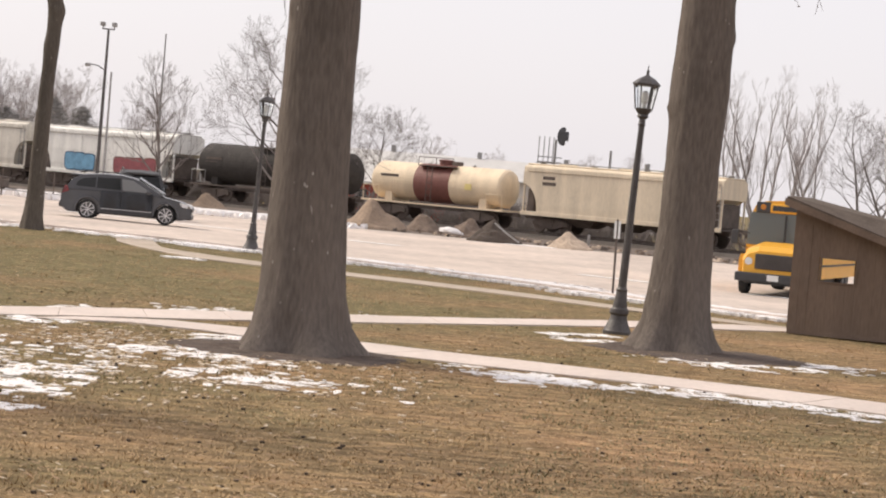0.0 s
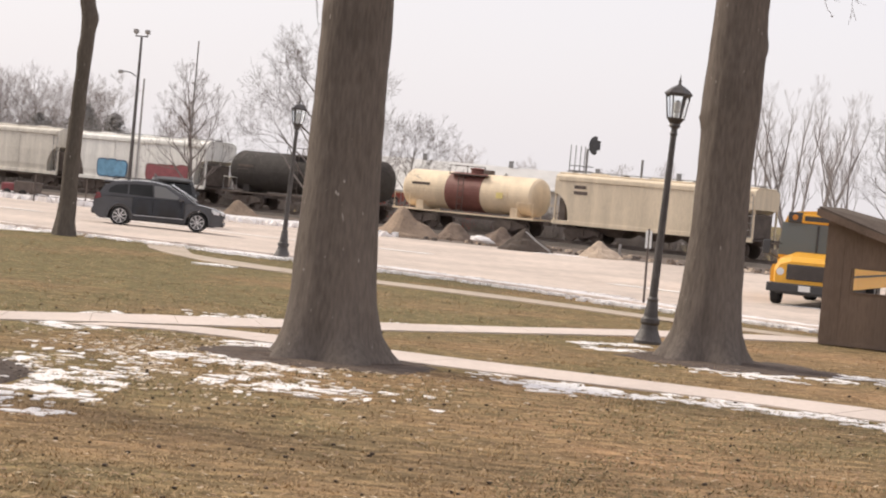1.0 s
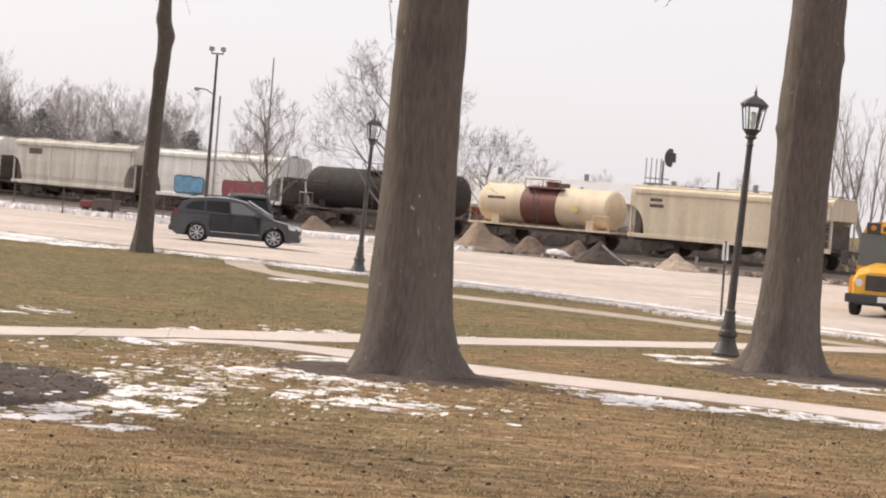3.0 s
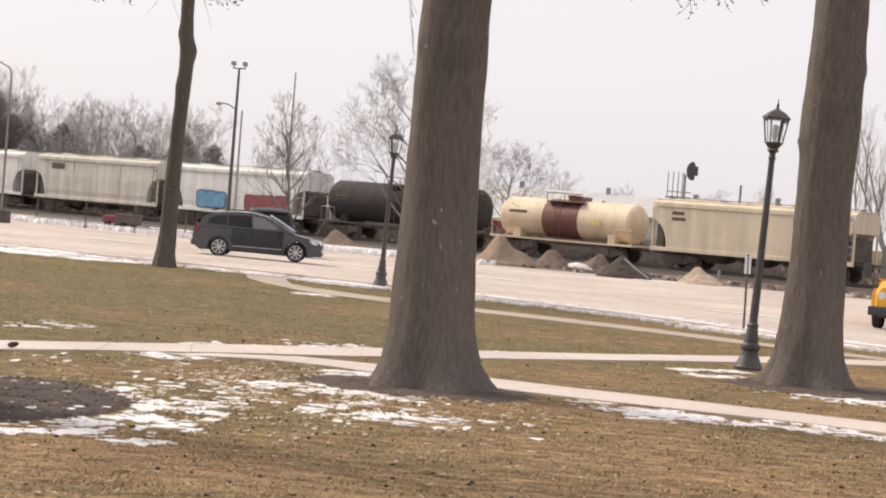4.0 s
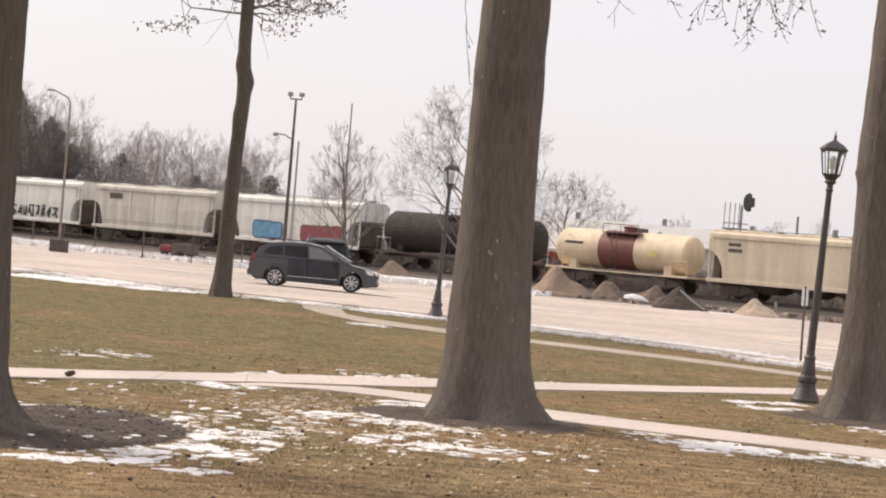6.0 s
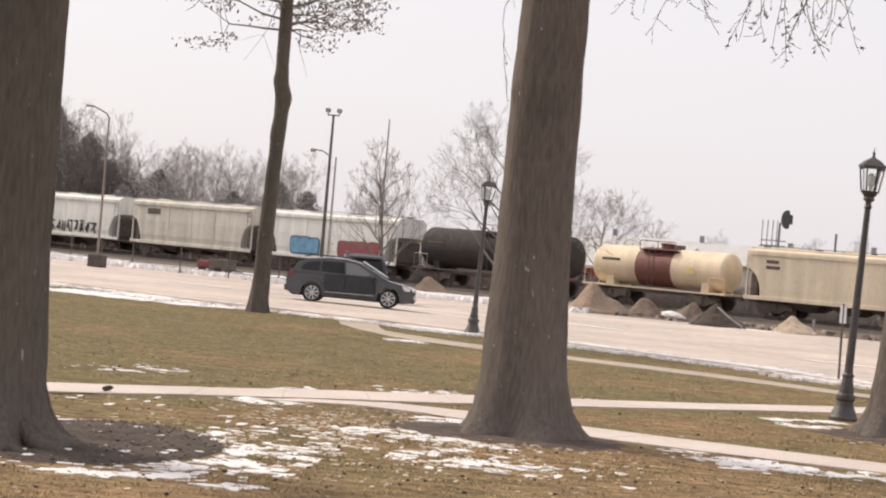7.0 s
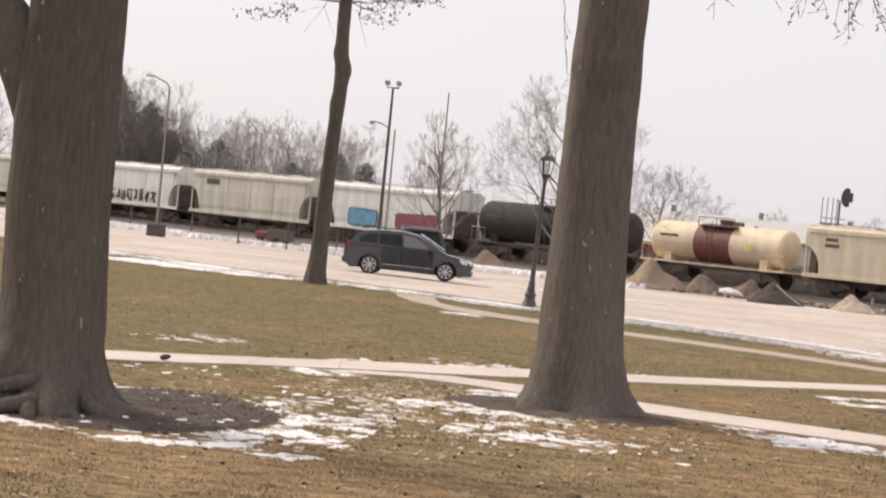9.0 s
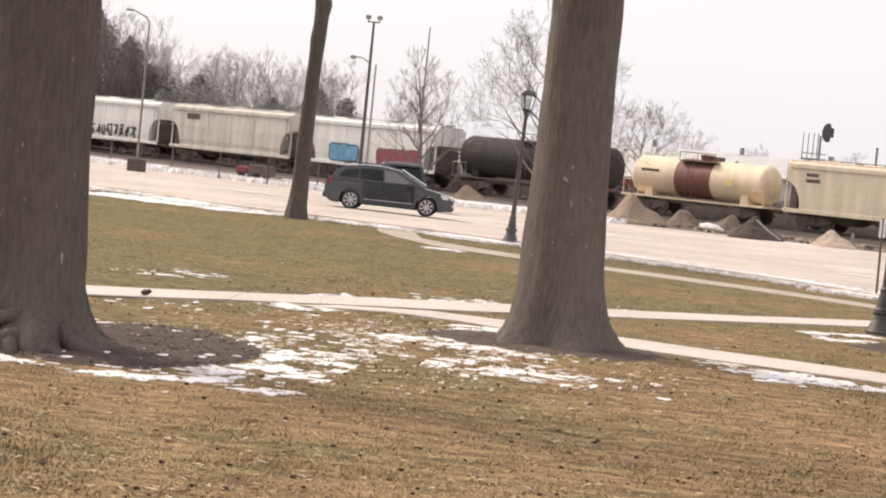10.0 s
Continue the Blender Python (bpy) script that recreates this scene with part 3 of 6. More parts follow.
for label, mat, count, size in (("scattered curled brown dead leaves on the lawn", LEAF, 2200, 0.034), ("scattered pale bleached leaves on the lawn", LEAF_PALE, 800, 0.032)):
    verts, faces = [], []
    for x, y in scatter(count, 12.0, 40, 1.5):
        r, a = size * random.uniform(0.5, 1.35), random.uniform(0, math.tau)
        z, tilt = gz(x, y) + 0.03, random.uniform(-0.4, 0.4)
        n = len(verts)
        verts.append((x, y, z + r * 0.1))
        for k in range(6):
            q = (1.0, 0.6, 0.75, 1.1, 0.55, 0.7)[k] * r
            px, py = math.cos(a + k * math.tau / 6) * q, math.sin(a + k * math.tau / 6) * q * 0.8
            verts.append((x + px, y + py, z + px * tilt + abs(py) * 0.2))
        faces += [(n, n + 1 + k, n + 1 + (k + 1) % 6) for k in range(6)]
    sheet("leaf_litter", verts, faces, mat, label, "leaf litter")
# small scraps of snow between the patches
verts, faces = [], []
for cx, cy, sx, sy, count in ((-3.2, 23.4, 1.0, 1.3, 60), (-1.9, 21.6, 0.7, 0.6, 40), (4.6, 29.5, 1.0, 0.5, 40), (2.0, 24.2, 1.2, 0.3, 45), (-7.0, 25.0, 1.2, 1.6, 16), (-4.6, 30.2, 1.0, 0.7, 14)):
    for k in range(count):
        x, y = random.gauss(cx, sx), random.gauss(cy, sy)
        if on_paving(x, y) or math.hypot((x - MULCH[0]) / MULCH[2], (y - MULCH[1]) / MULCH[3]) < 1 or math.hypot((x + 1.62) / 0.9, (y - 25.3) / 0.9) < 1:
            continue
        w, d, z, n = random.uniform(0.02, 0.1), random.uniform(0.05, 0.2), gz(x, y) + random.uniform(0.004, 0.01), len(verts)
        for q in range(7):
            c, m = q * math.tau / 7, random.uniform(0.55, 1.25)
            verts.append((x + w * m * math.cos(c), y + d * m * math.sin(c), z))
        for q in range(7):
            verts.append((verts[n + q][0], verts[n + q][1], z - 0.05))
        faces.append(tuple(range(n, n + 7)))
        faces += [(n + q, n + 7 + q, n + 7 + (q + 1) % 7, n + (q + 1) % 7) for q in range(7)]
sheet("snow_scraps", verts, faces, SNOW, "small scraps of melting snow strewn on the grass", "snow")
verts, faces = [], []
for k in range(1500):
    x, y = random.gauss(-3.4, 1.5), random.gauss(23.2, 2.2)
    if on_paving(x, y) or noise.noise((x * 1.6, y * 0.8, 31)) < -0.08 or math.hypot((x - MULCH[0]) / MULCH[2], (y - MULCH[1]) / MULCH[3]) < 0.9:
        continue
    w, d, z, n = random.uniform(0.012, 0.045), random.uniform(0.02, 0.09), gz(x, y), len(verts)
    for a in range(6):
        c = a * math.tau / 6
        verts.append((x + w * math.cos(c) * random.uniform(0.7, 1.2), y + d * math.sin(c) * random.uniform(0.7, 1.2), z + 0.012))
    for a in range(6):
        verts.append((verts[n + a][0], verts[n + a][1], z - 0.01))
    faces.append(tuple(range(n, n + 6)))
    faces += [(n + a, n + 6 + a, n + 6 + (a + 1) % 6, n + (a + 1) % 6) for a in range(6)]
sheet("pale_flecks", verts, faces, LEAF_PALE, "small pale flecks of leaf and ice among the grass", "leaf litter")
verts, faces = [], []
for x, y in scatter(420, 12.0, 34, 1.4):
    r, z, n = random.uniform(0.009, 0.023), gz(x, y), len(verts)
    verts.append((x, y, z + r * 1.05))
    for k in range(5):
        a = k * math.tau / 5
        q = r * random.uniform(0.7, 1.2)
        verts.append((x + q * math.cos(a), y + q * math.sin(a), z + r * 0.85))
        verts.append((x + q * 0.9 * math.cos(a), y + q * 0.9 * math.sin(a), z - 0.01))
    for k in range(5):
        p, q = n + 1 + 2 * k, n + 1 + 2 * ((k + 1) % 5)
        faces += [(n, p, q), (p, p + 1, q + 1, q)]
sheet("earth_clods", verts, faces, LEAF_DARK, "scattered small dark clods of earth on the lawn", "earth clods")

verts, faces = [], []
for k in range(1500):
    a, r = random.uniform(0, math.tau), math.sqrt(random.random()) * 0.98
    x, y = MULCH[0] + MULCH[2] * r * math.cos(a), MULCH[1] + MULCH[3] * r * math.sin(a)
    z, s, b = 0.05 * (1 - r * r) + 0.02, random.uniform(0.008, 0.024), random.uniform(0, math.tau)
    n = len(verts)
    for q in range(4):
        c = b + q * math.tau / 4
        verts.append((x + s * math.cos(c) * (1.5 if q % 2 else 0.6), y + s * math.sin(c) * (1.5 if q % 2 else 0.6), z + random.uniform(-0.012, 0.004)))
    faces.append((n, n + 1, n + 2, n + 3))
me_mulch = sheet("mulch_chips", verts, faces, [SOIL, SOIL_DRY, LEAF_PALE, LEAF_DARK], "dark bark chips and leaf scraps in the mulch bed", "mulch")
for p in me_mulch.data.polygons:
    p.material_index = (0, 1, 0, 3, 0, 1, 0, 0, 1, 0, 2)[p.index % 11]

verts, faces = [], []
for k in range(26):
    a, r = random.uniform(0, math.tau), math.sqrt(random.uniform(0.2, 1.0))
    x, y = MULCH[0] + MULCH[2] * r * math.cos(a), MULCH[1] + MULCH[3] * r * math.sin(a)
    w, d, z, n = random.uniform(0.02, 0.07), random.uniform(0.04, 0.12), 0.05 * (1 - r * r) + 0.016, len(verts)
    for q in range(7):
        c, m = q * math.tau / 7, random.uniform(0.6, 1.2)
        verts.append((x + w * m * math.cos(c), y + d * m * math.sin(c), z))
    for q in range(7):
        verts.append((verts[n + q][0], verts[n + q][1], z - 0.04))
    faces.append(tuple(range(n, n + 7)))
    faces += [(n + q, n + 7 + q, n + 7 + (q + 1) % 7, n + (q + 1) % 7) for q in range(7)]
sheet("snow_flecks", verts, faces, SNOW, "small leftover flecks of snow on the mulch", "snow")

# one clod of leaves on the footpath
bm = bmesh.new()
bmesh.ops.create_icosphere(bm, subdivisions=3, radius=1)
for v in bm.verts:
    k = 0.68 + 0.35 * noise.noise(v.co * 2.2) + (0.7 * max(0, v.co.x) * max(0, v.co.z))
    v.co = Vector((v.co.x * 0.09 * k, v.co.y * 0.06 * k, v.co.z * 0.05 * k + 0.035))
tagged(part("leaf_clod", bm, LEAF_DARK, at=pose(-7.12, 25.75, 0.03)), "small dark clod of wet leaves on the footpath", "leaf clod")


# ---- trees ----
class Twigs:
    """Collects many thin tapered branches as one mesh."""

    def __init__(self):
        self.verts, self.faces = [], []

    def add(self, pts, n=4):
        last, prev = None, None
        for i, (p, r) in enumerate(pts):
            a, b = Vector(pts[max(0, i - 1)][0]), Vector(pts[min(len(pts) - 1, i + 1)][0])
            d = (b - a).normalized()
            if last is None:
                last = d.orthogonal().normalized()
            u = (last - d * last.dot(d)).normalized()
            last, v = u, d.cross(u)
            ring = []
            for k in range(n):
                c = math.tau * k / n
                q = Vector(p) + (u * math.cos(c) + v * math.sin(c)) * r
                ring.append(len(self.verts))
                self.verts.append((q.x, q.y, q.z))
            if prev:
                for k in range(n):
                    self.faces.append((prev[k], prev[(k + 1) % n], ring[(k + 1) % n], ring[k]))
            prev = ring

    def leaf(self, p, size):
        d = Vector((random.gauss(0, 1), random.gauss(0, 1), random.gauss(0, 1))).normalized()
        e = d.orthogonal().normalized()
        n = len(self.verts)
        for q in (-d, e * 0.55 + d * 0.1, d * 1.1, e * -0.5):
            w = Vector(p) + q * size
            self.verts.append((w.x, w.y, w.z))
        self.faces.append((n, n + 1, n + 2, n + 3))

    def done(self, name, mat, parent, label=""):
        me = bpy.data.meshes.new(name)
        me.from_pydata(self.verts, [], self.faces)
        me.materials.append(mat)
        ob = new(name, me)
        ob.parent = parent
        return tagged(ob, label)


FINE = [0.006]


def grow(tw, p, d, length, r, depth, rng, up=0.15, split=3, wig=0.25, tips=None, n=4):
    """A branch that wavers, tapers and forks."""
    p, d = Vector(p), Vector(d).normalized()
    pts, steps = [(p.copy(), r)], 3
    for i in range(steps):
        d = (d + Vector((rng.gauss(0, wig), rng.gauss(0, wig), rng.gauss(0, wig) + up)) * 0.45).normalized()
        p = p + d * length / steps
        pts.append((p.copy(), r * (1 - 0.5 * (i + 1) / steps)))
    tw.add(pts, n if depth > 1 else 3)
    if depth <= 0:
        if tips is not None:
            tips.append((p.copy(), d.copy()))
        return
    for k in range(split):
        q, rr = pts[rng.choice((1, 2, 2, 3, 3))] if k else pts[-1]
        side = d.orthogonal().normalized()
        side = Matrix.Rotation(rng.uniform(0, math.tau), 3, d) @ side
        nd = (d * rng.uniform(0.7, 1.2) + side * rng.uniform(0.5, 0.95)).normalized()
        grow(tw, q, nd, length * rng.uniform(0.58, 0.8), max(FINE[0], rr * 0.68), depth - 1, rng, up, split, wig, tips, n)


def trunk_mesh(profile, knobs=(), n=56, step=0.1, ridge=0.022, flare=5, seed=0.0):
    """A trunk: profile rows of (z, radius, x offset); buttressed foot, bark ridges and knobs."""
    bm = bmesh.new()
    zs, rs, xs_ = [p[0] for p in profile], [p[1] for p in profile], [p[2] for p in profile]
    z, rings = zs[0], []
    while z <= zs[-1] + 1e-6:
        r, ox = float(np.interp(z, zs, rs)), float(np.interp(z, zs, xs_))
        ring = []
        for k in range(n):
            a = math.tau * k / n
            foot = max(0.0, 1 - z / 0.75)
            rr = r * (1 + foot * 0.16 * math.sin(flare * a + seed) + 0.03 * noise.noise((math.cos(a) * 2, math.sin(a) * 2, z * 0.7 + seed)))
            rr += ridge * noise.noise((math.cos(a) * 9, math.sin(a) * 9, z * 1.1 + seed)) + ridge * 0.6 * noise.noise((math.cos(a) * 22, math.sin(a) * 22, z * 2.2 + seed))
            for kz, ka, kr, kh in knobs:
                da = abs((a - ka + math.pi) % math.tau - math.pi)
                rr += kh * math.exp(-((z - kz) / kr) ** 2 - (da * r / kr) ** 2)
            ring.append(bm.verts.new((ox + rr * math.cos(a), rr * math.sin(a), z)))
        rings.append(ring)
        z += step
    for a, b in zip(rings, rings[1:]):
        for k in range(n):
            bm.faces.new((a[k], a[(k + 1) % n], b[(k + 1) % n], b[k]))
    bm.faces.new(rings[-1])
    return bm


def hanging(tw, leaves, start, drop, sway, rng, leafy=0.5, size=0.028):
    """A drooping twig with short side shoots and a few dry leaves."""
    p, d = Vector(start), Vector((sway, rng.uniform(-0.2, 0.2), -1)).normalized()
    pts, n = [(p.copy(), 0.008)], max(5, int(drop / 0.12))
    for i in range(n):
        d = (d + Vector((rng.gauss(0, 0.16), rng.gauss(0, 0.16), rng.gauss(0, 0.1) - 0.06))).normalized()
        p = p + d * drop / n
        pts.append((p.copy(), 0.008 - 0.004 * (i + 1) / n))
        if rng.random() < 0.75:
            e = (d + Vector((rng.gauss(0, 0.9), rng.gauss(0, 0.5), rng.gauss(0, 0.3)))).normalized()
            q = p + e * rng.uniform(0.06, 0.26)
            tw.add([(p.copy(), 0.004), ((p + q) / 2 + Vector((0, 0, rng.uniform(-0.03, 0.03))), 0.0035), (q, 0.003)], 3)
            for _ in range(3):
                if rng.random() < leafy:
                    leaves.leaf(p.lerp(q, rng.uniform(0.4, 1.0)), size * rng.uniform(0.6, 1.3))
    tw.add(pts, 4)
    if rng.random() < leafy + 0.3:
        leaves.leaf(p, size * 1.3)


# the great tree in the middle
rng = random.Random(11)
oak = thing("tree", "massive bare tree with dark ridged bark on the lawn", "tree", pose(-1.62, 25.3, 0), "lawn trees")
part("trunk", trunk_mesh([(-0.15, 0.9, 0), (0.0, 0.8, 0), (0.15, 0.7, -0.01), (0.35, 0.62, -0.03), (0.7, 0.565, -0.035), (1.1, 0.53, -0.045), (1.7, 0.495, -0.05), (2.4, 0.465, -0.05), (3.2, 0.452, -0.055), (3.8, 0.447, -0.055), (4.5, 0.44, -0.05), (5.7, 0.42, -0.02), (7.2, 0.38, 0.0)], [(2.9, 5.0, 0.12, 0.03), (4.3, 3.6, 0.1, 0.035)], seed=1.0), BARK_L, oak, shade=True)
tw, lv = Twigs(), Twigs()
for k in range(7):
    a = k * math.tau / 7 + 0.3
    grow(tw, (0, 0, 6.6 + 0.12 * k), (math.cos(a), math.sin(a), 0.75 if math.sin(a) > -0.7 else 1.4), 2.6, 0.16, 4, rng, 0.12, 3)
for sx, sy, sz, drop, sway, leafy in ((-0.42, -0.45, 6.4, 2.35, -0.06, 0.25), (-0.6, -0.5, 6.4, 1.0, -0.2, 0.3), (-1.0, -0.4, 6.3, 0.9, 0.1, 0.35)):
    tw.add([((-0.1, -0.1, 6.9), 0.03), ((sx * 0.6, sy * 0.7, 6.8), 0.02), ((sx, sy, sz), 0.013)], 4)
    hanging(tw, lv, (sx, sy, sz), drop, sway, rng, leafy)
limb = [(0.1, -0.1, 6.7), (1.0, -0.7, 7.2), (2.0, -1.2, 6.9), (3.0, -1.3, 6.5), (3.8, -1.3, 6.15)]
tw.add([(p, 0.12 - 0.024 * i) for i, p in enumerate(limb)], 8)
for k in range(40):
    u = rng.uniform(1.2, 3.9)
    i = min(3, int(u))
    p = Vector(limb[i]).lerp(Vector(limb[i + 1]), u - i)
    q = p + Vector((rng.uniform(-0.45, 0.45), rng.uniform(-0.35, 0.35), -0.25))
    tw.add([(p, 0.018), (p.lerp(q, 0.5) + Vector((0, 0, 0.06)), 0.015), (q, 0.012)], 4)
    hanging(tw, lv, q, p.z - 0.25 - rng.uniform(4.75, 5.7), rng.uniform(-0.15, 0.15), rng, 0.25 if q.x < 2.4 else 0.6, 0.018 if q.x < 2.4 else 0.03)
tw.done("crown", TWIG, oak)
lv.done("foliage", LEAF_KEPT, oak, "few dry brown leaves still hanging")

# the second tree, beside the lamp post
rng = random.Random(12)
oak2 = thing("tree", "thick bare tree with a knotted trunk beside a lamp post", "tree", pose(3.77, 31.15, 0), "lawn trees")
part("trunk", trunk_mesh([(-0.15, 0.85, 0), (0, 0.74, 0), (0.2, 0.62, 0.0), (0.45, 0.54, 0.01), (1.15, 0.465, 0.02), (2.0, 0.43, 0.035), (2.9, 0.417, 0.05), (3.6, 0.43, 0.06), (3.8, 0.445, 0.06), (4.6, 0.44, 0.075), (5.5, 0.41, 0.08), (7.2, 0.38, 0.1)], [(3.75, 3.3, 0.12, 0.05), (4.9, 0.2, 0.15, 0.04)], seed=7.0), BARK_L, oak2, shade=True)
tw = Twigs()
for k in range(6):
    a = k * math.tau / 6 + 0.8
    grow(tw, (0.1, 0, 6.7 + 0.1 * k), (math.cos(a), math.sin(a), 0.8), 2.6, 0.16, 4, rng, 0.12, 3)
lv = Twigs()
for k in range(5):
    p = (rng.uniform(-1.0, 1.6), rng.uniform(-1.2, -0.4), 6.6)
    tw.add([((0.1, 0, 7.0), 0.03), (Vector(p).lerp(Vector((0.1, 0, 7.3)), 0.5), 0.02), (p, 0.013)], 4)
    hanging(tw, lv, p, rng.uniform(0.8, 1.4), rng.uniform(-0.3, 0.3), rng, 0.25)
tw.done("crown", TWIG, oak2)
lv.done("foliage", LEAF_KEPT, oak2, "few dry brown leaves still hanging")

# the near tree, which forks
rng = random.Random(13)
fork = thing("tree", "broad forked tree with dark bark in a ring of mulch", "tree", pose(-6.46, 19.05, 0), "lawn trees")
part("trunk", trunk_mesh([(-0.15, 1.0, 0), (0.0, 0.88, 0), (0.12, 0.76, 0), (0.3, 0.63, 0.01), (0.6, 0.545, 0.02), (1.0, 0.515, 0.02), (2.0, 0.51, -0.02), (2.8, 0.505, -0.03), (3.4, 0.49, -0.02), (4.0, 0.47, -0.01), (5.2, 0.43, 0.02), (6.8, 0.4, 0.06)], [(0.35, 4.2, 0.25, 0.1), (0.2, 5.2, 0.2, 0.12), (0.25, 3.6, 0.2, 0.1)], flare=7, seed=3.0), BARK, fork, shade=True)
bm = bmesh.new()
tube(bm, [((-0.1, 0.02, 2.4), 0.28), ((-0.22, 0.02, 2.8), 0.31), ((-0.42, 0.03, 3.25), 0.31), ((-0.67, 0.05, 3.66), 0.275), ((-1.1, 0.08, 4.1), 0.25), ((-1.6, 0.1, 4.65), 0.235), ((-2.2, 0.1, 5.6), 0.2), ((-2.6, 0.1, 7.0), 0.16)], 20)
tube(bm, [((-0.1, 0.0, 3.1), 0.3), ((-0.3, 0.0, 3.45), 0.3), ((-0.33, 0.0, 3.68), 0.16), ((-0.33, 0.0, 3.76), 0.05)], 16)
for v in bm.verts:
    v.co += Vector((1, 1, 0)) * 0.02 * noise.noise(v.co * 5)
part("limb", bm, BARK, fork, shade=True)
bm = bmesh.new()
for k in range(7):
    a = 3.5 + k * 0.42
    tube(bm, [((0.45 * math.cos(a), 0.45 * math.sin(a), 0.26), 0.1), ((0.8 * math.cos(a + 0.1), 0.8 * math.sin(a + 0.1), 0.07), 0.09), ((1.15 * math.cos(a + 0.2), 1.15 * math.sin(a + 0.2), -0.02), 0.06)], 10)
for root in ([(0.25, -0.5, 0.36), (-0.05, -0.66, 0.27), (-0.45, -0.78, 0.15), (-0.95, -0.9, 0.0)], [(0.35, -0.52, 0.2), (0.05, -0.84, 0.1), (-0.35, -1.1, 0.02)]):
    tube(bm, [(p, 0.1 - 0.018 * i) for i, p in enumerate(root)], 12)
for v in bm.verts:
    v.co += Vector((1, 1, 1)) * 0.025 * noise.noise(v.co * 6)
part("root_flare", bm, BARK, fork, shade=True)
tw, lv = Twigs(), Twigs()
for k in range(6):
    a = k * math.tau / 6
    grow(tw, (0.06, 0, 6.3 + 0.1 * k), (math.cos(a), math.sin(a), 0.9), 2.4, 0.15, 4, rng, 0.12, 3)
reach = [(0.05, 0.1, 6.5), (0.4, 1.6, 6.9), (0.65, 3.2, 6.6), (0.8, 4.6, 6.3)]
tw.add([(p, 0.1 - 0.025 * i) for i, p in enumerate(reach)], 6)
for k in range(4):
    p = Vector(reach[3]) + Vector((rng.uniform(-0.25, 0.3), rng.uniform(-0.2, 0.2), -0.05))
    tw.add([(reach[2], 0.02), (p, 0.012)], 4)
    hanging(tw, lv, p, (1.95, 1.2, 0.9, 1.3)[k], 0.05, rng, 0.3)
tw.done("crown", TWIG, fork)
lv.done("foliage", LEAF_KEPT, fork, "few dry brown leaves still hanging")

# slim tree by the road that keeps its leaves
rng = random.Random(14)
slim = thing("tree", "slim knotted tree with dry leaves kept in its crown", "tree", pose(-11.75, 58.1, 0.05), "lawn trees")
part("trunk", trunk_mesh([(-0.15, 0.36, 0), (0.0, 0.33, 0), (0.3, 0.29, 0.0), (1.0, 0.25, 0.03), (2.0, 0.23, 0.04), (3.3, 0.215, 0.08), (4.5, 0.205, 0.13), (5.6, 0.205, 0.18), (6.2, 0.215, 0.2), (6.7, 0.205, 0.145), (7.3, 0.19, 0.11), (8.5, 0.19, 0.1), (10, 0.17, 0.08), (12.5, 0.1, 0.1)], [(6.35, 0.0, 0.24, 0.08), (6.8, 3.1, 0.22, 0.05), (5.3, 3.0, 0.3, 0.04)], n=24, step=0.14, ridge=0.015, seed=5.0), BARK, slim, shade=True)
tw, lv, tips = Twigs(), Twigs(), []
for k in range(44):
    z = 8.2 + k * 0.098
    a = k * 2.4 + rng.uniform(-0.4, 0.4)
    if z < 8.8 and math.cos(a) > -0.2 and math.sin(a) < 0:
        a += math.pi / 2
    grow(tw, (0.1, 0, z), (math.cos(a), math.sin(a), 0.2), rng.uniform(1.3, 2.0) * (1.4 if math.cos(a) < 0 else 0.9), 0.045, 2, rng, 0.1, 3, 0.3, tips)
for p, d in tips:
    if p.z < 7.95:
        continue
    for _ in range(17):
        lv.leaf(p + Vector((rng.gauss(0, 0.32), rng.gauss(0, 0.32), rng.gauss(0, 0.11))), rng.uniform(0.04, 0.09))
tw.done("crown", TWIG, slim)
lv.done("foliage", LEAF_KEPT, slim, "dense tufts of dry grey-brown leaves")


# ---- far trees ----
FINE[0] = 0.0075
def bare_tree(x, y, height, spread, seed, stems=1, depth=5, label="bare winter tree with a fine twiggy crown", mat=TWIG, low=0.3, upright=0.2, split=3, thick=1.0, cone=0.55):
    rng = random.Random(seed)
    t = thing("tree", label, "tree", pose(x, y, gz(x, y)), "trees beyond the road")
    wood, tw = Twigs(), Twigs()
    for s in range(stems):
        a = rng.uniform(0, math.tau)
        lean = 0.0 if stems == 1 else rng.uniform(0.15, 0.5)
        r0 = height * 0.02 * thick / (1 if stems == 1 else 1.5)
        p, pts, d = Vector((0, 0, -0.2)), [(Vector((0, 0, -0.2)), r0 * 1.3)], Vector((math.cos(a) * lean, math.sin(a) * lean * 0.5, 1)).normalized()
        for i in range(6):
            d = (d + Vector((rng.gauss(0, 0.05), rng.gauss(0, 0.05), 0.04))).normalized()
            p = p + d * height * 0.128
            pts.append((p.copy(), r0 * (1 - 0.13 * (i + 1))))
        wood.add(pts, 7)
        n = 14 if stems == 1 else 9
        for k in range(n):
            u = low + (1 - low) * (k + 0.5) / n
            q = pts[0][0].lerp(pts[-1][0], u)
            i = min(5, int(u * 6))
            q = pts[i][0].lerp(pts[i + 1][0], u * 6 - i)
            b = k * 2.4 + rng.uniform(-0.5, 0.5)
            taper = 0.6 + cone - cone * u
            grow(tw, q, (math.cos(b), math.sin(b), 0.55 + upright), spread * 0.33 * taper, r0 * 0.42 * taper, depth - 1, rng, upright, split, 0.25)
        grow(tw, pts[-1][0], d, height * 0.11, r0 * 0.3, depth - 1, rng, upright, split, 0.2)
    wood.done("trunk", mat, t)
    tw.done("crown", mat, t)
    return t


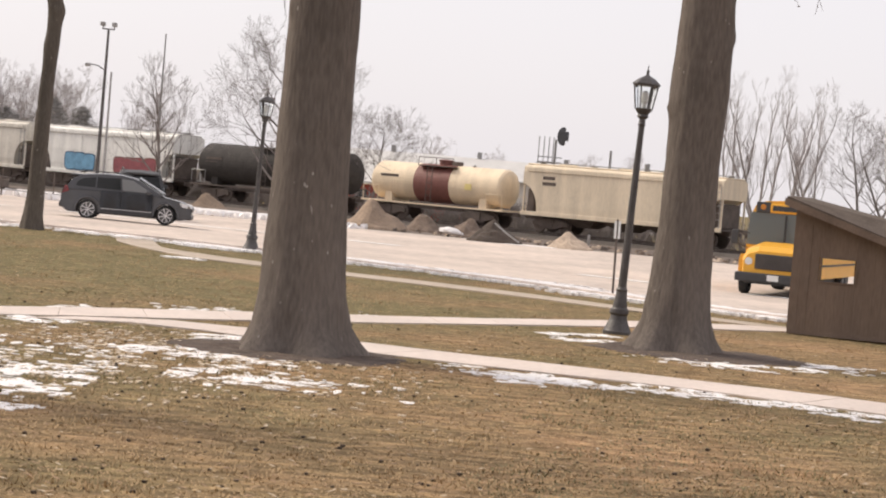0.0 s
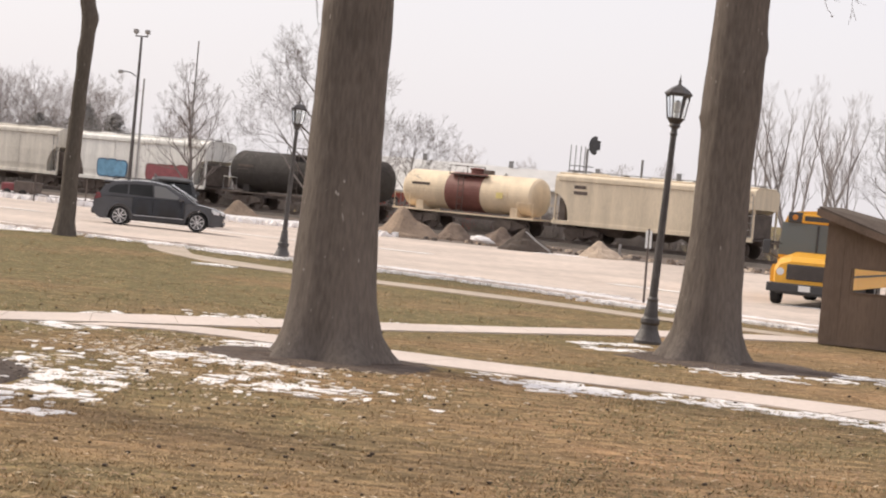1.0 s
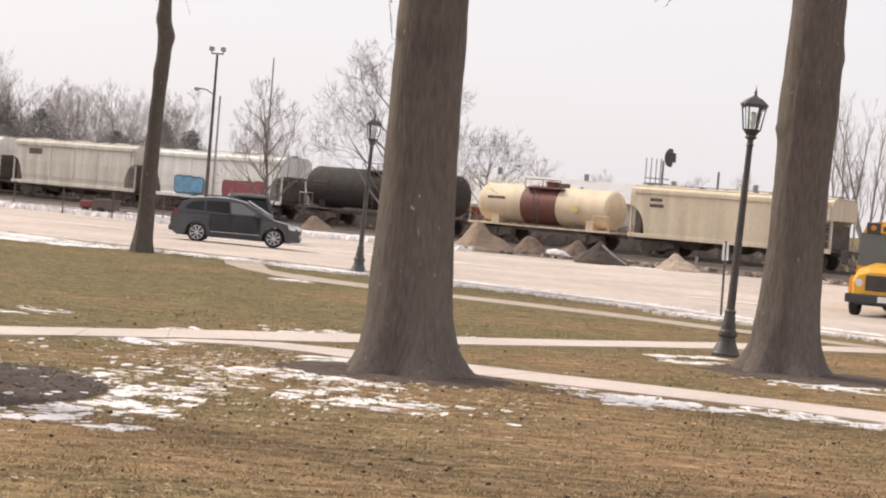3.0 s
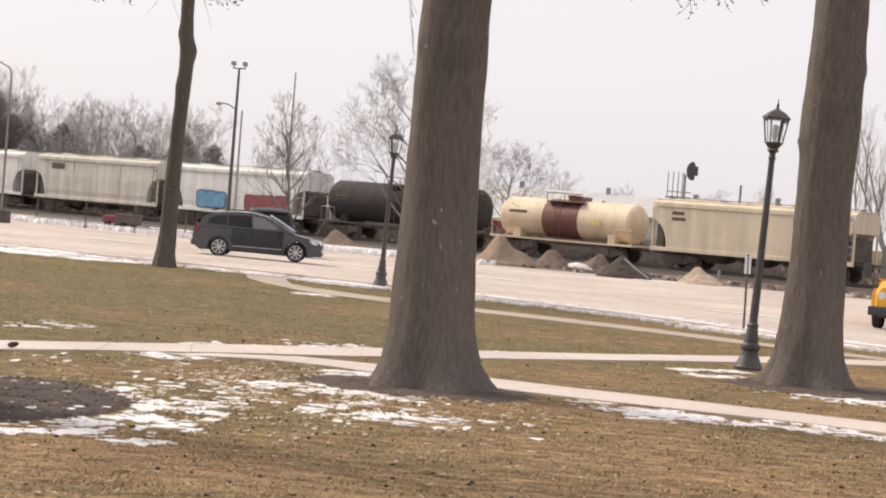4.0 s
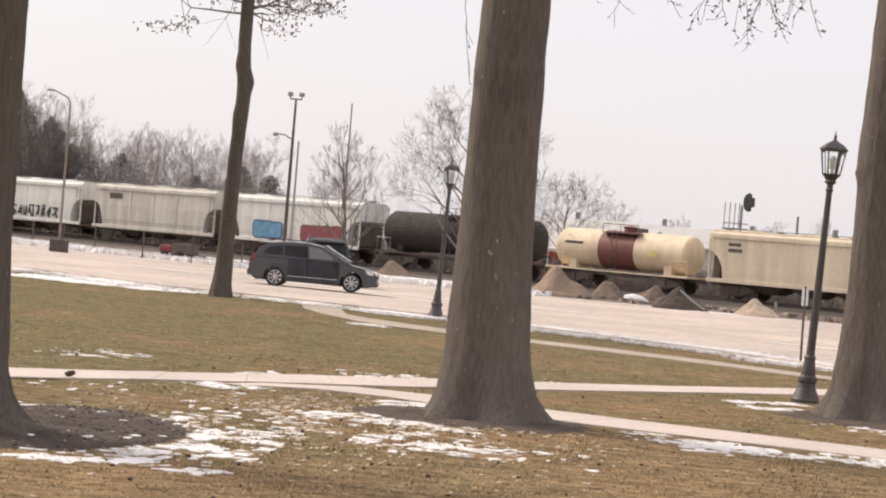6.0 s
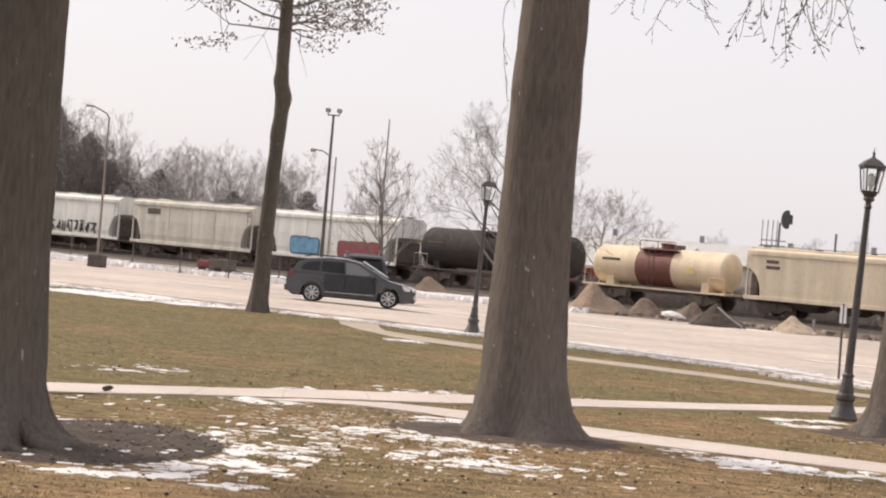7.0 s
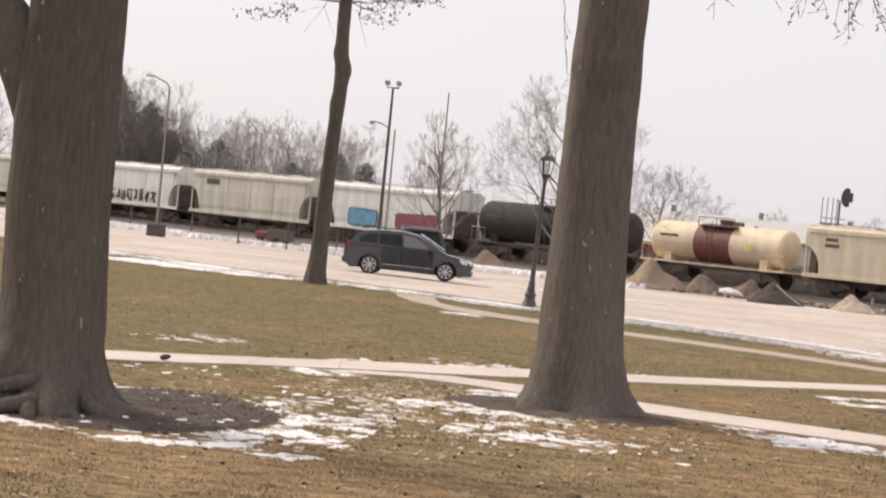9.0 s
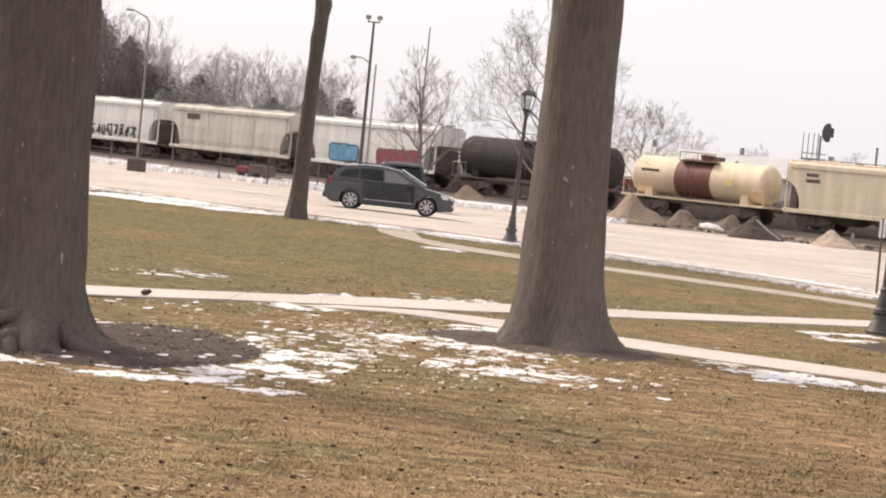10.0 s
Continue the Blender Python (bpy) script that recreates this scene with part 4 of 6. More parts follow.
bare_tree(-16.45, 116.8, 8.8, 4.8, 21, label="small bare tree with an upright twiggy crown", upright=0.35, low=0.16, mat=TWIG, thick=0.8, cone=0.95)
bare_tree(-10.5, 124.6, 11.6, 9.0, 22, depth=6, label="round bare tree with fine spreading twigs", low=0.15, mat=TWIG, thick=0.8)
bare_tree(-4.9, 137.5, 6.9, 7.5, 23, label="low spreading bare tree", low=0.25, mat=TWIG, thick=0.8)
bare_tree(-7.5, 141, 7.0, 5.5, 24, low=0.3, mat=TWIG_HAZED)
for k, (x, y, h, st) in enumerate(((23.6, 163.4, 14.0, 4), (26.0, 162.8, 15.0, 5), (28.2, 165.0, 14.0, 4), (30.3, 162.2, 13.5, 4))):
    bare_tree(x, y, h, 5.0, 30 + k, st - 1, 4, "tall bare tree with several steep stems, paled for haze", TWIG_HAZED, 0.3, 0.9, 3, 0.75)
bare_tree(34, 161, 12.5, 8.0, 34, 2, 5, "dense bare tree with dark tangled twigs", TWIG, 0.25, 0.2)
bare_tree(37, 164, 12.0, 8.0, 35, 2, 5, "dense bare tree with dark tangled twigs", TWIG, 0.25, 0.2)
for k, (x, y, h) in enumerate(((-57.5, 182, 12.0), (-54.4, 181, 14.0), (-51.5, 184, 10.5), (-60.5, 180, 12.0), (-55.8, 184, 12.5), (-52.8, 179, 11.0), (-63.5, 182, 12.0), (-56.5, 178, 13.0), (-53.6, 185, 13.0), (-50.2, 181, 9.5))):
    bare_tree(x, y, h, 8.0, 40 + k, 2, 5, "large dark bare tree with dense twigs", TWIG, 0.12, 0.3, thick=0.7)
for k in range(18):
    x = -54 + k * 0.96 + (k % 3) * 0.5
    bare_tree(x, 197 + (k % 4) * 3, 10.4 + (k * 37 % 5) * 0.45 - 0.04 * k, 6.0, 60 + k, 1 + k % 2, 5, "bare tree with haze-paled twigs in a row beyond the railway", TWIG_HAZED, 0.2, 0.4, thick=0.7)
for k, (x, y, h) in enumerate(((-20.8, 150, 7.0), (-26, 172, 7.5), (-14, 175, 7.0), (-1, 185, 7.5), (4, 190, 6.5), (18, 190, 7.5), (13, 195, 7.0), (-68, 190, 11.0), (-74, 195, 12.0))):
    bare_tree(x, y, h, 5.0, 80 + k, 1, 4, "distant bare tree with twigs paled for haze", TWIG_HAZED, 0.25, 0.25, 4)


def evergreen(x, y, height, radius, seed, count=1500, label="dark dense evergreen tree beyond the railway", needles="needle sprays paled for haze"):
    """A dark dense tree of many drooping sprays, their colour paled for haze."""
    rng = random.Random(seed)
    t = thing("evergreen_tree", label, "tree", pose(x, y, gz(x, y)), "evergreen trees")
    wood, sp = Twigs(), Twigs()
    wood.add([((0, 0, -0.2), 0.2), ((0, 0, height * 0.5), 0.13), ((0, 0, height * 0.96), 0.03)], 7)
    a0 = rng.uniform(0, 6)
    for k in range(count * 4):
        u = rng.random() ** 0.9
        z = 0.6 + (height - 0.6) * u
        r = radius * (1 - u ** 3) ** 0.6 * rng.uniform(0.3, 1.15) * (1 + 0.2 * math.sin(z * 3 + a0))
        a = rng.uniform(0, math.tau)
        r *= 0.85 + 0.6 * noise.noise((math.cos(a) * 1.5 + seed, math.sin(a) * 1.5, z * 0.6))
        sp.leaf((r * math.cos(a), r * math.sin(a), z * (0.95 + 0.1 * rng.random())), rng.uniform(0.06, 0.15))
    wood.done("trunk", TWIG, t)
    sp.done("crown", HAZED_EVERGREEN, t, needles)


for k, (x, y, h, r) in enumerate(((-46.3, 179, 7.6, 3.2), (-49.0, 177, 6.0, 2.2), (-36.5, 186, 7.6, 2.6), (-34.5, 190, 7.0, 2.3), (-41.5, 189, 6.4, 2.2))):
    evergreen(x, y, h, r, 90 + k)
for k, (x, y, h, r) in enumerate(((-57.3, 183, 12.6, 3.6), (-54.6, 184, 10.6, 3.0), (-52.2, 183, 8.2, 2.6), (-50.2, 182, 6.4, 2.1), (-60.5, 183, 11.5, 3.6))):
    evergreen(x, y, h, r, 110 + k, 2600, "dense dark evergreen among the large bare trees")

# grey brush along the far side of the railway
tw = Twigs()
rng = random.Random(99)
for k in range(2600):
    x = rng.uniform(-72, 20)
    y = TRACK_Y - TRACK_K * x + rng.uniform(14, 26)
    h = rng.uniform(1.2, 4.2) * (1.7 if x < -44 else 1.25 if x < -24 else 0.8 if x < -12 else 0.5)
    for _ in range(4):
        tw.add([((x, y, -0.4), 0.035), ((x + rng.gauss(0, 0.35), y, h * 0.55), 0.024), ((x + rng.gauss(0, 0.8), y, h * rng.uniform(0.75, 1)), 0.012)], 3)
me = bpy.data.meshes.new("brush")
me.from_pydata(tw.verts, [], tw.faces)
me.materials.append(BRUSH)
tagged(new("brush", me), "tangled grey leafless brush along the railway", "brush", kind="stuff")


# ---- lamp posts ----
def street_lamp(x, y, lean, label):
    t = thing("street_lamp", label, "street lamp", pose(x, y, gz(x, y), 0, lean, 0), "lamp posts")
    bm = bmesh.new()
    lathe(bm, [(0.245, -0.05), (0.245, 0.05), (0.225, 0.08), (0.19, 0.16), (0.155, 0.24), (0.14, 0.32), (0.165, 0.36), (0.16, 0.42), (0.125, 0.46), (0.098, 0.66), (0.09, 0.72), (0.1, 0.76), (0.075, 0.8)], 24)
    part("base", bm, IRON, t)
    bm = bmesh.new()
    lathe(bm, [(0.072, 0.78), (0.068, 1.4), (0.058, 2.6), (0.05, 3.54), (0.066, 3.58), (0.052, 3.62), (0.05, 3.72)], 16)
    part("pole", bm, IRON, t)
    bm = bmesh.new()
    lathe(bm, [(0.055, 3.67), (0.1, 3.71), (0.085, 3.75), (0.13, 3.81), (0.15, 3.85)], 16)
    head = part("lantern", bm, IRON, t)
    for k in range(6):
        a = k * math.tau / 6
        bm = bmesh.new()
        tube(bm, [((0.14 * math.cos(a), 0.14 * math.sin(a), 3.83), 0.013), ((0.205 * math.cos(a), 0.205 * math.sin(a), 4.25), 0.013)], 6)
        part("bar", bm, IRON, head)
        b = a + math.tau / 6
        bm = bmesh.new()
        v = [bm.verts.new((r * math.cos(c), r * math.sin(c), z)) for r, c, z in ((0.136, a, 3.84), (0.136, b, 3.84), (0.2, b, 4.25), (0.2, a, 4.25))]
        bm.faces.new(v)
        g = part("pane", bm, LANTERN, head)
        g.visible_shadow = False
    bm = bmesh.new()
    lathe(bm, [(0.235, 4.24), (0.24, 4.27), (0.15, 4.35), (0.06, 4.4), (0.03, 4.42), (0.02, 4.45), (0.028, 4.48), (0.012, 4.51), (0.004, 4.59)], 6)
    part("cap", bm, IRON, head)
    bm = bmesh.new()
    lathe(bm, [(0.04, 3.83), (0.04, 3.93), (0.06, 3.97), (0.06, 4.11), (0.03, 4.15)], 12)
    part("bulb", bm, PLATE, head, "frosted pale bulb")
    return t


street_lamp(3.15, 34.1, 1.8, "black iron lamp post with glazed lantern beside a tree")
street_lamp(-5.3, 57.1, 1.6, "black iron lamp post with glazed lantern by the road")

# small sign post by the kerb
t = thing("sign_post", "thin steel post with two narrow white sign plates", "sign post", pose(4.42, 49.9, gz(4.42, 49.9), 0, -0.8, 0))
bm = bmesh.new()
tube(bm, [((0, 0, -0.1), 0.03), ((0, 0, 1.9), 0.028)], 8)
part("post", bm, RUST, t)
for sx in (-0.048, 0.048):
    bm = bmesh.new()
    box(bm, sx - 0.03, -0.06, 1.42, sx + 0.03, -0.04, 1.86, 0.004)
    part("plate", bm, PLATE, t, "narrow white plate")

# ---- dark grey car ----
def wheel(parent, x, y, r, w, rim_r, spokes, rim_mat=CHROME):
    """A wheel whose face is at the outer side of y."""
    s = -1 if y < 0 else 1
    bm = bmesh.new()
    prof = [(rim_r, -w / 2), (r * 0.93, -w / 2), (r, -w * 0.32), (r, w * 0.32), (r * 0.93, w / 2), (rim_r, w / 2)]
    n = 28
    rings = [[bm.verts.new((x + rr * math.cos(math.tau * k / n), y + oy, r + rr * math.sin(math.tau * k / n))) for k in range(n)] for rr, oy in prof]
    for a, b in zip(rings, rings[1:] + rings[:1]):
        for k in range(n):
            bm.faces.new((a[k], a[(k + 1) % n], b[(k + 1) % n], b[k]))
    bmesh.ops.recalc_face_normals(bm, faces=bm.faces)
    wh = part("wheel", bm, RUBBER, parent)
    bm = bmesh.new()
    face = y + s * w * 0.42
    tube(bm, [((x, y + s * w * 0.1, r), rim_r * 1.0), ((x, y + s * w * 0.16, r), rim_r * 0.98)], n)
    part("hub_back", bm, TRIM, wh)
    bm = bmesh.new()
    for k in range(spokes):
        a = math.tau * k / spokes + 0.3
        c, d = Vector((math.cos(a), 0, math.sin(a))), Vector((-math.sin(a), 0, math.cos(a)))
        v = []
        for u, h in ((0.12, 0.25 / spokes), (0.97, 0.42 / spokes)):
            for q in (-1, 1):
                for o in (0, 0.03):
                    v.append(bm.verts.new(Vector((x, face - s * o, r)) + c * rim_r * u + d * q * h * rim_r * 2))
        bmesh.ops.convex_hull(bm, input=v)
    rim = [[bm.verts.new((x + rr * math.cos(math.tau * k / n), face + oy * s, r + rr * math.sin(math.tau * k / n))) for k in range(n)] for rr, oy in ((rim_r * 0.92, -0.02), (rim_r * 0.93, 0.012), (rim_r * 1.02, 0.012), (rim_r * 1.02, -0.03))]
    for a, b in zip(rim, rim[1:]):
        for k in range(n):
            bm.faces.new((a[k], a[(k + 1) % n], b[(k + 1) % n], b[k]))
    tube(bm, [((x, face - s * 0.03, r), rim_r * 0.2), ((x, face + s * 0.005, r), rim_r * 0.16)], 12)
    bmesh.ops.recalc_face_normals(bm, faces=bm.faces)
    part("rim", bm, rim_mat, wh, "bright alloy rim")
    return wh


def loft(sections, closed=True):
    """A skin through equal rings of points."""
    bm = bmesh.new()
    rings = [[bm.verts.new(p) for p in s] for s in sections]
    n = len(rings[0])
    for a, b in zip(rings, rings[1:]):
        for k in range(n):
            bm.faces.new((a[k], a[(k + 1) % n], b[(k + 1) % n], b[k]))
    if closed:
        bm.faces.new(list(reversed(rings[0])))
        bm.faces.new(rings[-1])
    bmesh.ops.recalc_face_normals(bm, faces=bm.faces)
    return bm


def suv(m, label, paint=PAINT):
    """A sport utility car, nose towards +x, with wheel arches cut in its flanks."""
    t = thing("car", label, "car", m, "cars")
    R, AX0, AX1, W = 0.36, -1.42, 1.47, 0.92
    # lower body: outline with wheel arches, drawn across in several widths
    def outline():
        o = [(-2.42, 0.45), (-2.44, 0.75), (-2.40, 1.02), (-2.28, 1.1), (0.95, 1.05), (1.4, 1.02), (2.05, 0.9), (2.32, 0.78), (2.43, 0.6), (2.42, 0.36), (2.25, 0.26)]
        for ax in (AX1, AX0):
            o.append((ax + R + 0.08, 0.24))
            for k in range(1, 8):
                a = math.pi * k / 8
                o.append((ax + (R + 0.075) * math.cos(a), R + (R + 0.075) * math.sin(a) * 0.97))
            o.append((ax - R - 0.08, 0.24))
        o.append((-2.25, 0.28))
        return o
    bm = bmesh.new()
    rings = []
    for y in (-W + 0.035, -W, -W + 0.01, W - 0.01, W, W - 0.035):
        ring = []
        for x, z in outline():
            tuck = 0.12 * max(0, abs(x) - 1.95) ** 1.3
            yy = y * (1 - tuck) * (1.0 if z < 0.85 else 1 - 0.1 * (z - 0.85))
            ring.append(bm.verts.new((x, yy, z)))
        rings.append(ring)
    n = len(rings[0])
    for a, b in zip(rings, rings[1:]):
        for k in range(n):
            bm.faces.new((a[k], a[(k + 1) % n], b[(k + 1) % n], b[k]))
    bm.faces.new(rings[0])
    bm.faces.new(list(reversed(rings[-1])))
    bmesh.ops.triangulate(bm, faces=[f for f in bm.faces if len(f.verts) > 4])
    bmesh.ops.recalc_face_normals(bm, faces=bm.faces)
    body = part("body", bm, paint, t)
    # cabin
    cab = [(-2.32, 1.05, 0.86), (-2.03, 1.47, 0.75), (-1.72, 1.625, 0.7), (-0.9, 1.71, 0.68), (-0.25, 1.705, 0.68), (0.28, 1.62, 0.69), (1.36, 1.045, 0.845)]
    bm = bmesh.new()
    left = [bm.verts.new((x, -w, z)) for x, z, w in cab]
    right = [bm.verts.new((x, w, z)) for x, z, w in cab]
    crown = [bm.verts.new((x, 0, z + (0.035 if 0 < i < 6 else 0))) for i, (x, z, w) in enumerate(cab)]
    for k in range(len(cab) - 1):
        bm.faces.new((left[k], left[k + 1], crown[k + 1], crown[k]))
        bm.faces.new((crown[k], crown[k + 1], right[k + 1], right[k]))
    bm.faces.new(left)
    bm.faces.new(list(reversed(right)))
    bmesh.ops.recalc_face_normals(bm, faces=bm.faces)
    part("cabin", bm, paint, t)
    # glass, each pane a little proud of the cabin
    def side_pane(name, pts, s, mat=WINDOW):
        bm = bmesh.new()
        def yw(z):
            return 0.857 - (z - 1.05) * 0.27
        v0 = [bm.verts.new((x, s * (yw(z) + 0.012), z)) for x, z in pts]
        v1 = [bm.verts.new((x, s * (yw(z) - 0.02), z)) for x, z in pts]
        bm.faces.new(v0)
        for k in range(len(pts)):
            bm.faces.new((v0[k], v0[(k + 1) % len(pts)], v1[(k + 1) % len(pts)], v1[k]))
        bmesh.ops.recalc_face_normals(bm, faces=bm.faces)
        part(name, bm, mat, t)
    for s in (-1, 1):
        side_pane("quarter_window", [(-1.92, 1.24), (-1.84, 1.38), (-1.66, 1.5), (-1.2, 1.56), (-1.2, 1.19), (-1.86, 1.2)], s)
        side_pane("rear_window", [(-1.14, 1.18), (-1.14, 1.57), (-0.3, 1.595), (-0.24, 1.16)], s)
        side_pane("front_window", [(-0.18, 1.155), (-0.24, 1.59), (0.18, 1.55), (0.92, 1.14)], s, SIDE_GLASS)
    # raised off the cabin so the painted reflection shows from the side
    bm = bmesh.new()
    a = [(0.34, -0.71, 1.6), (1.29, -0.86, 1.085), (1.37, 0, 1.08), (1.29, 0.86, 1.085), (0.34, 0.71, 1.6), (0.36, 0, 1.635)]
    f = bm.faces.new([bm.verts.new((x + 0.05, y, z + 0.075)) for x, y, z in a])
    bmesh.ops.solidify(bm, geom=[f], thickness=0.06)
    part("windscreen", bm, SHIELD, t, "windscreen with a bright reflection painted into its colour")
    bm = bmesh.new()
    f = bm.faces.new([bm.verts.new(p) for p in ((-2.3, -0.7, 1.12), (-2.09, -0.62, 1.5), (-2.09, 0.62, 1.5), (-2.3, 0.7, 1.12))])
    bmesh.ops.solidify(bm, geom=[f], thickness=0.03)
    part("tailgate_window", bm, WINDOW, t)
    for ax in (AX0, AX1):
        for s in (-1, 1):
            wheel(t, ax, s * 0.8, R, 0.22, 0.262, 8)
            bm = bmesh.new()
            arc = []
            for k in range(13):
                an = math.pi * (k / 12 * 1.06 - 0.03)
                arc.append(((ax + (R + 0.1) * math.cos(an), s * 0.925, R + (R + 0.1) * math.sin(an)), 0.05))
            tube(bm, arc, 8)
            part("arch_flare", bm, paint, t)
    for s in (-1, 1):
        bm = bmesh.new()
        box(bm, AX0 + 0.46, s * 0.93 - 0.03, 0.27, AX1 - 0.46, s * 0.93 + 0.03, 0.41, 0.02)
        part("side_skirt", bm, TRIM, t)
        bm = bmesh.new()
        box(bm, AX0 + 0.5, s * 0.94 - 0.012, 0.42, AX1 - 0.52, s * 0.94 + 0.012, 0.445, 0.006)
        part("side_moulding", bm, CHROME, t, "thin bright side moulding")
        bm = bmesh.new()
        tube(bm, [((-1.8, s * 0.66, 1.70), 0.02), ((-1.6, s * 0.66, 1.775), 0.022), ((-0.2, s * 0.66, 1.79), 0.022), ((0.05, s * 0.66, 1.72), 0.02)], 8)
        part("roof_rail", bm, TRIM, t)
        bm = bmesh.new()
        box(bm, 0.72, s * 1.02 - 0.1, 1.08, 0.88, s * 1.02 + 0.1, 1.24, 0.05)
        part("mirror", bm, paint, t)
        for x0, x1 in ((-0.96, -0.23), (-0.19, 0.94)):
            bm = bmesh.new()
            rows_ = []
            for z, o in ((0.43, 0.92), (0.47, 0.94), (0.56, 0.948), (0.7, 0.946), (0.84, 0.941), (0.87, 0.934), (0.98, 0.92), (1.05, 0.9), (1.1, 0.86)):
                rows_.append([bm.verts.new((x0 + (x1 - x0) * i / 4, s * o, z)) for i in range(5)])
            for a, b in zip(rows_, rows_[1:]):
                for i in range(4):
                    bm.faces.new((a[i], a[i + 1], b[i + 1], b[i]))
            if s > 0:
                bmesh.ops.reverse_faces(bm, faces=bm.faces)
            bmesh.ops.solidify(bm, geom=list(bm.faces), thickness=0.012)
            bmesh.ops.recalc_face_normals(bm, faces=bm.faces)
            part("door", bm, paint, t, shade=True)
        for dx in (-0.62, 0.12):
            bm = bmesh.new()
            box(bm, dx - 0.1, s * 0.945 - 0.02, 0.91, dx + 0.1, s * 0.945 + 0.02, 0.945, 0.01)
            part("door_handle", bm, paint, t)
        for dx in (-0.98, -0.21, 0.96):
            bm = bmesh.new()
            box(bm, dx - 0.006, s * 0.916 - 0.008, 0.48, dx + 0.006, s * 0.916 + 0.008, 1.04)
            part("door_gap", bm, TRIM, t)
        bm = bmesh.new()
        f = bmesh.ops.convex_hull(bm, input=[bm.verts.new(p) for p in ((2.0, s * 0.925, 0.9), (2.39, s * 0.66, 0.8), (2.47, s * 0.58, 0.68), (2.08, s * 0.935, 0.72), (1.9, s * 0.8, 0.84), (2.3, s * 0.5, 0.7), (2.25, s * 0.9, 0.7), (2.3, s * 0.85, 0.82))])
        part("headlight", bm, LAMP_LENS, t, "clear headlight")
        bm = bmesh.new()
        bmesh.ops.convex_hull(bm, input=[bm.verts.new(p) for p in ((-2.42, s * 0.6, 0.9), (-2.4, s * 0.87, 0.9), (-2.15, s * 0.9, 0.98), (-2.2, s * 0.86, 1.16), (-2.33, s * 0.78, 1.18), (-2.36, s * 0.6, 1.1), (-2.2, s * 0.6, 1.0))])
        part("tail_light", bm, RED_LENS if paint == PAINT else WINDOW, t, "red tail light" if paint == PAINT else "dark tail light")
    bm = bmesh.new()
    box(bm, 2.36, -0.45, 0.55, 2.46, 0.45, 0.74, 0.03)
    part("grille", bm, TRIM, t)
    bm = bmesh.new()
    box(bm, 2.2, -0.8, 0.26, 2.47, 0.8, 0.42, 0.05)
    part("bumper", bm, paint, t)
    bm = bmesh.new()
    box(bm, -2.5, -0.82, 0.36, -2.2, 0.82, 0.6, 0.06)
    part("rear_bumper", bm, paint, t)
    bm = bmesh.new()
    box(bm, -2.14, -0.6, 1.56, -1.7, 0.6, 1.64, 0.03)
    part("roof_spoiler", bm, paint, t)
    bm = bmesh.new()
    box(bm, -2.2, -0.75, 0.22, 2.1, 0.75, 0.5)
    part("underbody", bm, RUBBER, t)
    return t


suv(pose(-11.57, 74.4, gz(-11.57, 74.4) + 0.03, 0, 0.2, 5) @ Matrix.Scale(0.98, 4), "dark grey sport utility car with alloy wheels, stopped on the road")
suv(pose(-13.35, 88.5, gz(-13.35, 88.5) + 0.03, 0, 0, 101) @ Matrix.Scale(1.17, 4), "large black sport utility car parked beyond the grey one", TRIM)

# ---- school bus ----
t = thing("school_bus", "yellow bonneted school bus waiting behind the hut", "bus", pose(10.82, 63.55, gz(10.82, 63.55) + 0.03, 0, 0, -109))
bm = bmesh.new()
prof = [(-1.2, 0.62), (-1.22, 1.5), (-1.18, 2.4), (-1.02, 2.82), (-0.7, 2.97), (0, 3.03), (0.7, 2.97), (1.02, 2.82), (1.18, 2.4), (1.22, 1.5), (1.2, 0.62)]
body = part("body", loft([[(x, y, z) for y, z in prof] for x in (-9.6, -0.55)]), YELLOW, t)
bm = loft([[(x, y * w, 0.62 + (z - 0.62) * h) for y, z in ((-1.12, 0.62), (-1.14, 1.15), (-1.0, 1.42), (-0.6, 1.58), (0.6, 1.58), (1.0, 1.42), (1.14, 1.15), (1.12, 0.62))] for x, w, h in ((-0.6, 1.0, 1.12), (0.2, 0.99, 1.05), (0.75, 0.93, 0.96), (0.98, 0.86, 0.8))])
part("bonnet", bm, YELLOW, t)
bm = bmesh.new()
box(bm, 0.93, -0.62, 0.82, 1.03, 0.62, 1.3, 0.03)
gr = part("grille", bm, TRIM, t)
for k in range(7):
    bm = bmesh.new()
    box(bm, 1.02, -0.58, 0.86 + k * 0.06, 1.045, 0.58, 0.885 + k * 0.06)
    part("slat", bm, RUST, gr)
